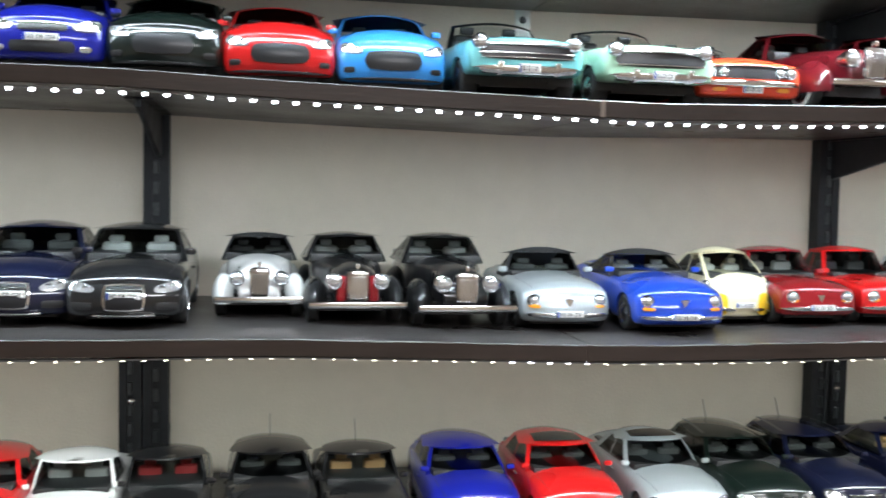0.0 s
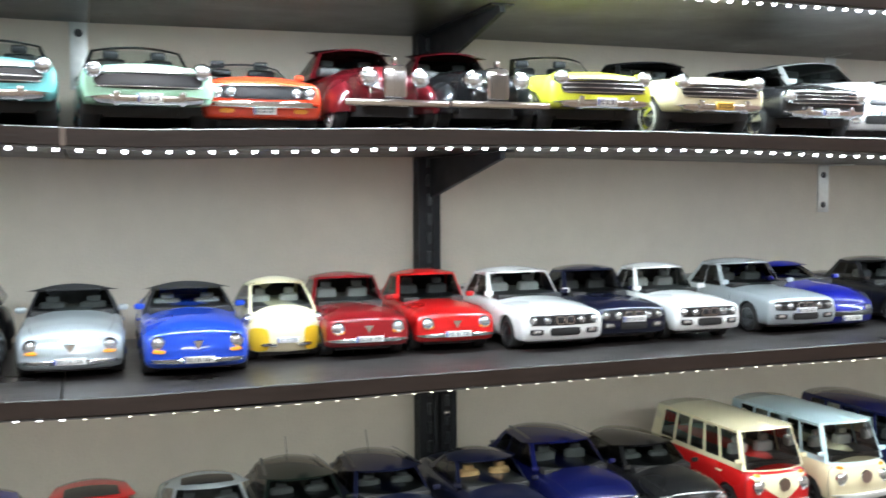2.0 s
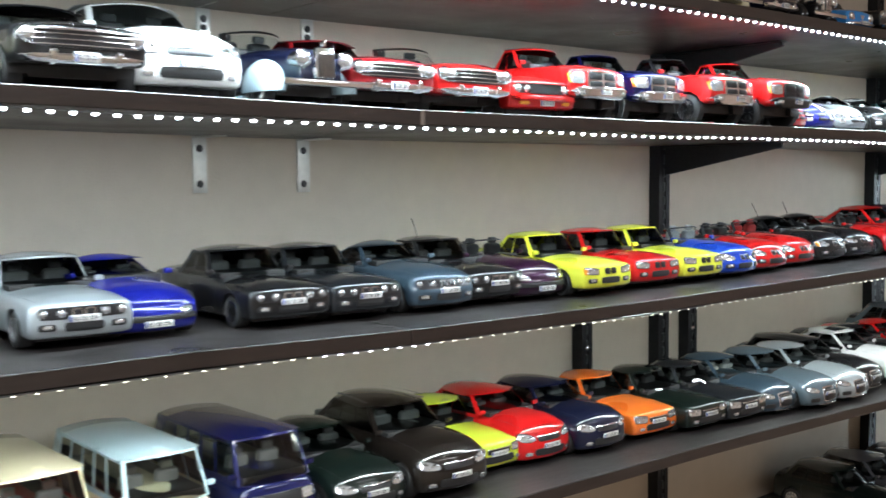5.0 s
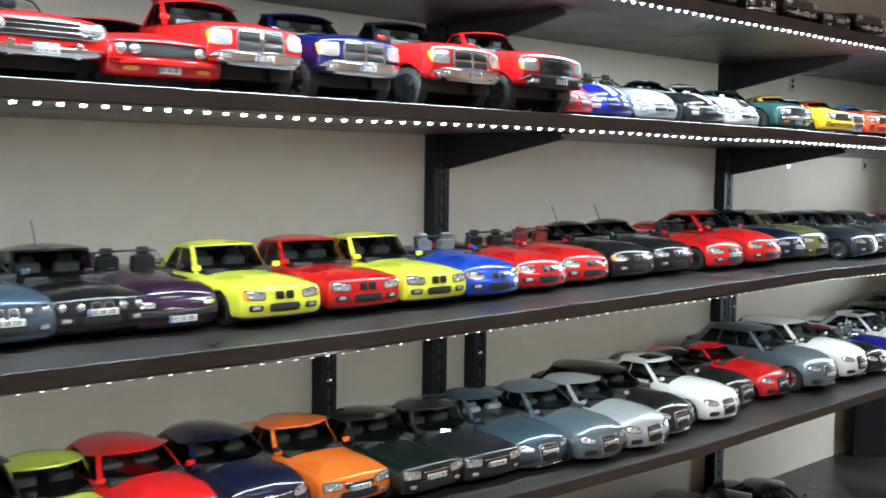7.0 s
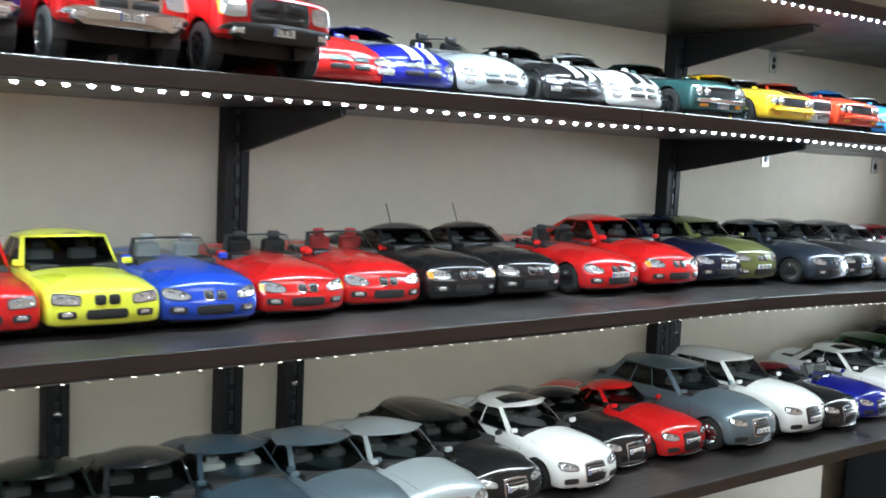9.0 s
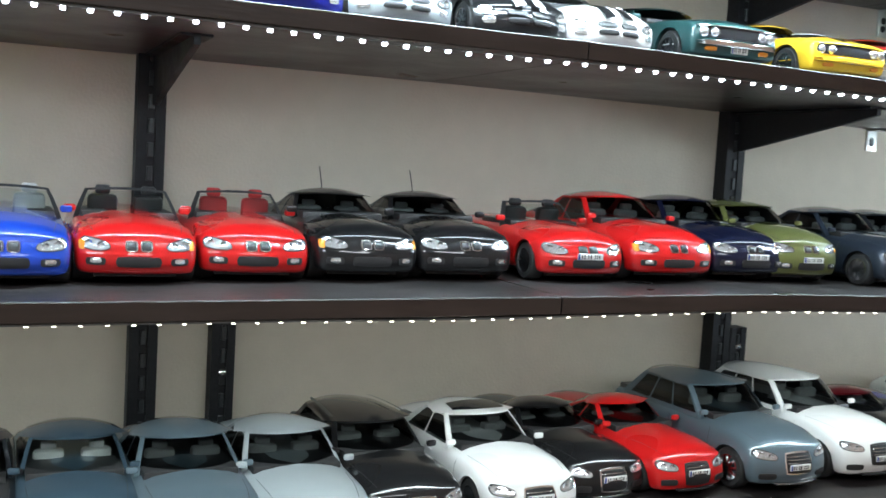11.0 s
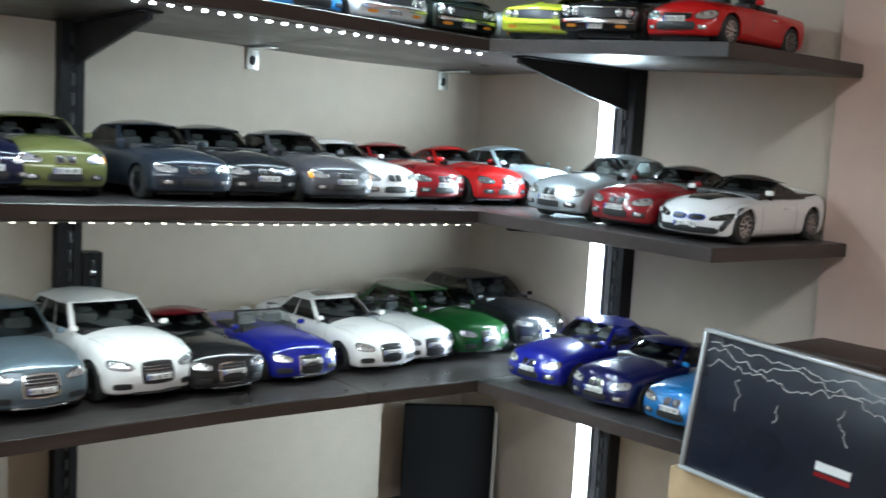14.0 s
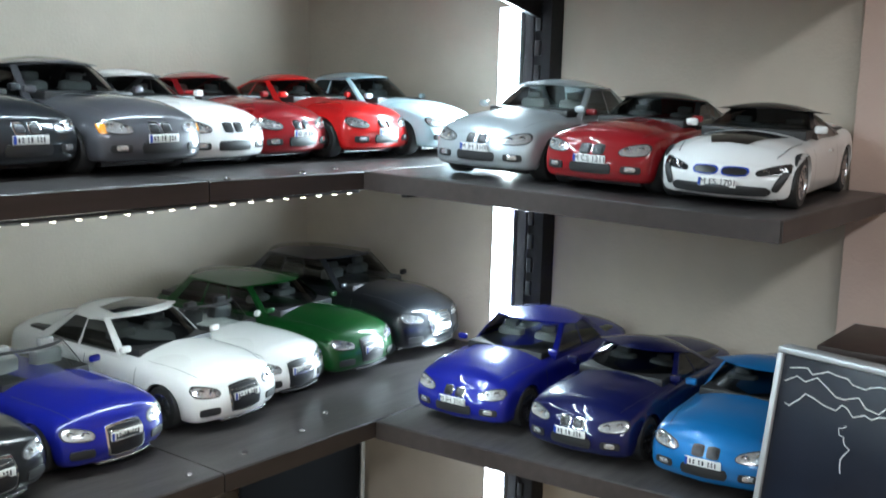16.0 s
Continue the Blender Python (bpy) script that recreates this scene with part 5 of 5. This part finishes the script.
LOW = [
    (-0.045, 1.03, M("hatch", "red", "red hatchback model car")),
    (0.050, 1.03, M("sedan80", "white", "white eighties hatchback model car", clear=True)),
    (0.150, 1.03, M("sedan80", "black", "black saloon model car with red seats", ant=True, seat="red", clear=True)),
    (0.258, 1.03, M("hatch", "black", "black hatchback model car", ant=True)),
    (0.358, 1.03, M("sedan80", "black", "black saloon model car with tan interior", ant=True, clear=True, seat="tan")),
    (0.474, 1.03, M("hatch", "royal", "dark blue hatchback model car")),
    (0.590, 1.03, M("hatch", "red", "red hatchback model car with black glass roof", sunroof=True)),
    (0.712, 1.03, M("sedan", "silver", "silver saloon model car with sunroof", sunroof=True)),
    (0.815, 1.03, M("wagon", "darkgreen", "dark green estate model car with roof rails", ant=True, rails=True)),
    (0.920, 1.03, M("wagon", "navy", "navy blue estate model car with roof rails", ant=True, rails=True)),
    (1.045, 1.03, M("sedan", "navy", "dark blue saloon model car with tan interior", clear=True, seat="tan")),
    (1.150, 1.03, M("suv", "deepblue", "dark blue off-road model car with roof rails", rails=True)),
    (1.270, 1.03, M("wagon", "black", "black estate model car")),
    (1.392, 1.035, M("bus", "cream", "red and cream split-window microbus model", face="bus", lower="red", clear=True, vee=True)),
    (1.512, 1.030, M("bus", "iceblue", "pale blue and cream microbus model", face="bus", lower="cream", clear=True)),
    (1.634, 1.030, M("bus", "deepblue", "dark blue passenger van model", face="van", clear=True)),
    (1.750, 1.020, M("sedan", "darkgreen", "very dark green saloon model car")),
    (1.862, 1.005, M("suv", "brown", "dark brown sport utility model car", rails=True)),
    (1.965, 1.050, M("sedan80", "lime", "lime yellow eighties hatchback model car")),
    (2.050, 1.040, M("hatch", "red", "red compact hatchback model car")),
    (2.150, 1.025, M("hatch", "navy", "navy blue hatchback model car")),
    (2.262, 1.030, M("sedan80", "orange", "orange seventies saloon model car")),
    (2.360, 1.010, M("sedan80", "darkgreen", "blackish green saloon model car")),
    (2.455, 1.005, M("sedan80", "graphite", "dark grey saloon model car")),
    (2.652, 0.985, M("sedan", "greyblue", "silver grey saloon model car", face="frame")),
    (2.753, 0.985, M("sedan", "silver", "silver saloon model car with tall grille", face="frame")),
    (2.858, 1.010, M("wagon", "black", "black estate model car with chrome grille", face="frame", rails=True)),
    (2.985, 1.010, M("sedan", "white", "white saloon model car with black sunroof", face="frame", sunroof=True)),
    (3.092, 1.045, M("coupe", "black", "black coupe model car with tall grille", face="frame")),
    (3.196, 1.040, M("coupe", "red", "red sports coupe model car", face="frame", kchrome=False)),
    (3.312, 1.015, M("suv", "greyblue", "blue grey sport utility model car", face="frame")),
    (3.432, 1.018, M("suv", "white", "white electric sport utility model car", face="frame", kchrome=False)),
    (3.524, 1.018, M("coupe", "black", "black convertible model car with dark red top", face="frame", roof="maroon")),
    (3.637, 1.030, M("roadster", "royal", "blue open convertible model car with grey seats", open=True, seat="grey", face="frame")),
    (3.767, 1.040, M("sedan", "white", "white saloon model car with glass sunroof", face="frame", sunroof=True)),
    (3.858, 1.062, M("roadster", "white", "white open sports car model", open=True, face="frame", kchrome=False)),
    (3.960, 1.062, M("wagon", "green", "dark green sports estate model car", face="frame", kchrome=False)),
    (4.072, 1.060, M("suv", "graphite", "dark grey sport utility model car in the corner", face="frame")),
]
for x, y, s in LOW:
    far = min(1.0, max(0.0, (x - 2.7) / 0.2))
    place("low", x - 0.008 * far * (x < 3.35), y - 0.010, s, rng.uniform(-1.5, 1.5) + 5.0 * far, k=s.get("k", 0.98 if x < 1.3 else 1.03 + 0.03 * far))
place("low", 2.553, 0.995, M("sedan", "steel", "dark steel saloon model car", clear=True, face="frame"))
place("low", 3.880, 0.889, M("sedan", "royal", "bright blue sports saloon model car on the side shelf", clear=True, text="M JH 2565", **K), -88)
place("low", 3.876, 0.767, M("coupe", "deepblue", "dark blue large coupe model car on the side shelf", **K), -88)
place("low", 3.880, 0.655, M("coupe", "azure", "metallic azure blue coupe model car on the side shelf", kchrome=False, **K), -88)

TOP = [
    (0.040, 1.04, M("hatch", "royal", "blue hatchback model car with white lamps")),
    (0.150, 1.04, M("hatch", "darkgreen", "very dark teal hatchback model car", face="big")),
    (0.262, 1.04, M("hatch", "red", "red hot hatchback model car", face="big")),
    (0.374, 1.04, M("hatch", "sky", "bright blue hot hatchback model car", face="big")),
    (0.507, 1.02, M("us50", "turquoise", "turquoise fifties convertible model car with chrome bumper", face="us", high=True, open=True, bars=2)),
    (0.649, 1.02, M("us50", "white", "white fifties hardtop model car with chrome grille", face="us", high=True, lower="mint", open=True, bars=1)),
    (0.760, 1.04, M("muscle", "vermilion", "orange red sixties muscle convertible model car", face="mus", open=True)),
    (0.888, 1.02, M("classic", "maroon", "dark red pre-war limousine model car with whitewall tyres", face="pre", ww=True)),
    (1.000, 1.02, M("classic", "maroon", "maroon pre-war saloon model car with chrome grille", face="pre", ww=True, wing="black", lower="black", darkgrille=True)),
    (1.117, 1.00, M("us50", "lemon", "yellow fifties convertible model car with chrome bumper", face="us", high=True, open=True)),
    (1.264, 1.00, M("us50", "cream", "cream yellow fifties coupe model car with whitewall tyres", face="us", high=True, bars=4, ww=True, yplate=True, roof="black")),
    (1.425, 1.02, M("us50", "black", "black long saloon model car with chrome grille", face="us", bars=5)),
    (1.545, 1.05, M("suv", "white", "white sport utility model car", k=1.2)),
    (1.690, 1.04, M("classic", "iceblue", "pale blue and navy vintage tourer model car", face="pre", wing="iceblue", ww=True, open=True, lower="navy", darkgrille=True)),
    (1.790, 1.04, M("us50", "darkred", "dark red sixties saloon model car with white front", face="us", dual=True, bars=4)),
    (1.912, 1.04, M("us50", "red", "red sixties convertible model car with chrome grille", face="us", dual=True, open=True)),
    (2.030, 1.04, M("muscle", "red", "red and white muscle model car", face="mus", chrome=False)),
    (2.125, 1.03, M("pickup", "red", "red and white pickup model with chrome grille", face="truck")),
    (2.255, 1.03, M("pickup", "deepblue", "dark blue pickup model with amber lamps", face="truck")),
    (2.385, 1.00, M("pickup", "red", "red and silver pickup model with chrome bumper", face="truck", roof="black")),
    (2.515, 0.985, M("pickup", "red", "red and black lifted pickup model", face="truck", darkface=True, rim="dark")),
    (2.625, 1.045, M("sports", "red", "red sports car model", face="viper", roof="black")),
    (2.714, 1.045, M("sports", "royal", "blue sports coupe model car with white stripes", face="viper", stripe="white")),
    (2.820, 1.045, M("sports", "silver", "silver open sports car model", face="viper", open=True, frame="black")),
    (2.945, 1.045, M("sports", "black", "black sports coupe model car with white stripes", face="viper", stripe="white")),
    (3.045, 1.045, M("sports", "white", "white sports coupe model car with black stripes", face="viper", stripe="black")),
    (3.190, 1.045, M("muscle", "teal", "grey green muscle coupe model car", face="mus", rim="dark")),
    (3.352, 1.050, M("muscle", "gold", "yellow muscle coupe model car with black stripes", face="mus", chrome=False, stripe="black", plate=False)),
    (3.430, 1.060, M("muscle", "white", "white and red muscle coupe model car", face="mus", stripe="red", twin=False)),
    (3.510, 1.045, M("muscle", "vermilion", "orange red muscle coupe model car", face="mus", chrome=False, plate=False)),
    (3.620, 1.045, M("sports", "sky", "bright blue modern muscle model car", face="big")),
    (3.740, 1.045, M("muscle", "white", "white muscle coupe model car with black bonnet", face="mus", stripe="black", twin=False)),
    (3.860, 1.045, M("muscle", "darkgreen", "blackish green muscle coupe model car with chrome grille", face="mus")),
    (3.985, 1.060, M("muscle", "silver", "silver muscle coupe model car", face="mus")),
]
for x, y, s in TOP:
    place("top", x, y - 0.022, s, rng.uniform(-1.5, 1.5), k=s.get("k", 1.02 if s["st"] == "pickup" else 1.13 if x < 2.6 else 1.05))
place("top", 3.885, 0.925, M("muscle", "lime", "lime yellow muscle coupe model car", face="mus", chrome=False, plate=False), -72)
place("top", 3.880, 0.812, M("muscle", "black", "black muscle coupe model car with chrome lamps", face="mus"), -72)
place("top", 3.895, 0.705, M("roadster", "red", "red open hot rod model car", open=True, face="wide"), -84)

UPC = [("us50", "black"), ("classic", "black"), ("us50", "maroon"), ("classic", "graphite"), ("us50", "black"), ("sedan80", "black"), ("classic", "cream"), ("us50", "navy"), ("classic", "black"), ("sedan60", "sky"), ("us50", "black"), ("sedan60", "graphite"), ("us50", "black"), ("sedan80", "navy"), ("us50", "black")]
for i, (st, c) in enumerate(UPC):
    fc = {"us50": "us", "classic": "pre", "sedan80": "wide", "sedan60": "small"}[st]
    place("up", 1.70 + i * 0.124, 1.02, M(st, c, {"black": "black", "maroon": "maroon", "graphite": "dark grey", "cream": "cream", "navy": "navy blue", "sky": "bright blue"}[c] + " classic model car with chrome front on the upper shelf", face=fc), 0)
for x, st, c in ((3.03, "suv", "darkgreen"), (3.15, "suv", "grey"), (3.27, "sedan", "graphite"), (3.39, "sedan", "black")):
    place("bot", x, 1.03, M(st, c, {"darkgreen": "dark green off-road", "grey": "grey sport utility", "graphite": "dark grey saloon", "black": "black saloon"}[c] + " model car on the lowest shelf"))

# ---- things round the corner ----
panel = new("black_panel")
part("face", box_data(0, 0.152, 0, 0.016, 0, 0.925, 0.003), M_MATT, panel)
part("edge_trim", box_data(0.1525, 0.158, -0.002, 0.018, 0, 0.918, 0.001), M_FRAME, panel, "pale metal edge trim")
panel.matrix_basis = pose(3.987, 1.292, 0.0, 0, 0, -34)
tagged(panel, "tall flat black panel leaning in the corner under the shelf", "panel")

for z0, z1 in ((0.0, 0.52), (0.521, 1.036)):
    c = new("cardboard_box")
    part("carton", box_data(-0.10, 0.14, -0.17, 0.17, z0, z1 - 0.002, 0.003), M_CARD, c)
    part("tape", box_data(-0.1005, 0.1405, -0.02, 0.02, z1 - 0.0019, z1, 0.0), M_FRAME, c, "pale packing tape")
    c.matrix_basis = pose(3.95, 0.455, 0)
    tagged(c, "plain brown cardboard box stacked beside the shelves", "box", "stacked boxes")

sign = new("framed_board")
BW, BH = 0.34, 0.152
part("backing", box_data(0, BW, -0.004, 0.012, 0, BH, 0.001), M_SLATE, sign)
for a in ((0, BW, 0, 0.004), (0, BW, BH - 0.004, BH), (0, 0.004, 0.0042, BH - 0.0042), (BW - 0.004, BW, 0.0042, BH - 0.0042)):
    part("frame", box_data(a[0], a[1], -0.008, 0.013, a[2], a[3], 0.0008), M_FRAME, sign)


# thin white curves imitate glare on the board's plastic front
def add_glare_line(pts, w):
    cu = bpy.data.curves.new("drawn_line", "CURVE")
    cu.dimensions = "3D"
    cu.bevel_depth, cu.bevel_resolution = w, 0
    sp = cu.splines.new("POLY")
    sp.points.add(len(pts) - 1)
    for p, q in zip(sp.points, pts):
        p.co = (q[0], -0.0046, q[1], 1)
    cu.materials.append(M_PRINT_GLARE)
    ob = new("drawn_line", cu)
    ob.parent = sign


rnd = random.Random(5)
for z, a, n in ((0.138, 0.004, 60), (0.118, 0.007, 70), (0.128, 0.008, 50)):
    z0, pts = z, []
    for i in range(n):
        z0 += rnd.uniform(-a, a) * 0.7 + (z - z0) * 0.25
        pts.append((0.008 + (BW - 0.016) * i / (n - 1) + rnd.uniform(-0.002, 0.002), min(0.144, z0)))
    add_glare_line(pts, 0.00045)
for x, z, n in ((0.05, 0.11, 12), (0.10, 0.10, 9), (0.165, 0.115, 14), (0.22, 0.105, 16), (0.26, 0.09, 10)):
    pts, px, pz = [], x, z
    for i in range(n):
        px += rnd.uniform(-0.003, 0.004)
        pz -= rnd.uniform(0.0, 0.006)
        pts.append((px, pz))
    add_glare_line(pts, 0.00035)
part("emblem", box_data(0.150, 0.186, -0.0050, -0.0042, 0.050, 0.058, 0.0), M_PRINT_GLARE, sign)
part("emblem", box_data(0.150, 0.186, -0.0050, -0.0042, 0.044, 0.048, 0.0), pt("darkred"), sign)
sign.matrix_basis = pose(3.848, 0.606, 1.0375, -6, 3, -90)
tagged(sign, "dark framed board with modelled white glare lines standing on a box", "board")

dk = new("dark_box")
part("carcass", box_data(0, 0.10, 0, 0.13, 0, 0.112, 0.002), M_DARKBOX, dk)
part("lid", box_data(-0.002, 0.102, -0.002, 0.132, 0.1125, 0.118, 0.001), M_DARKBOX, dk)
dk.matrix_basis = pose(4.02, 0.49, 1.0365)
tagged(dk, "dark brown wooden box standing beside the wall pier", "box")

for x, y, s in ((3.79, 0.985, "mid"), (3.845, 1.0, "mid"), (3.70, 0.975, "mid"), (3.79, 0.985, "low"), (3.84, 1.005, "low"), (3.72, 0.98, "low"), (3.66, 0.975, "low")):
    bm = bmesh.new()
    bmesh.ops.create_uvsphere(bm, u_segments=10, v_segments=6, radius=0.0028)
    bmesh.ops.scale(bm, vec=(1, 1, 0.45), verts=bm.verts)
    ob = part("screw", bm, M_SCREW)
    ob.matrix_basis = pose(x, y, zsag(s, x) + 0.0006)
    tagged(ob, "small pale screw head in the shelf board", "screw", "board screws")
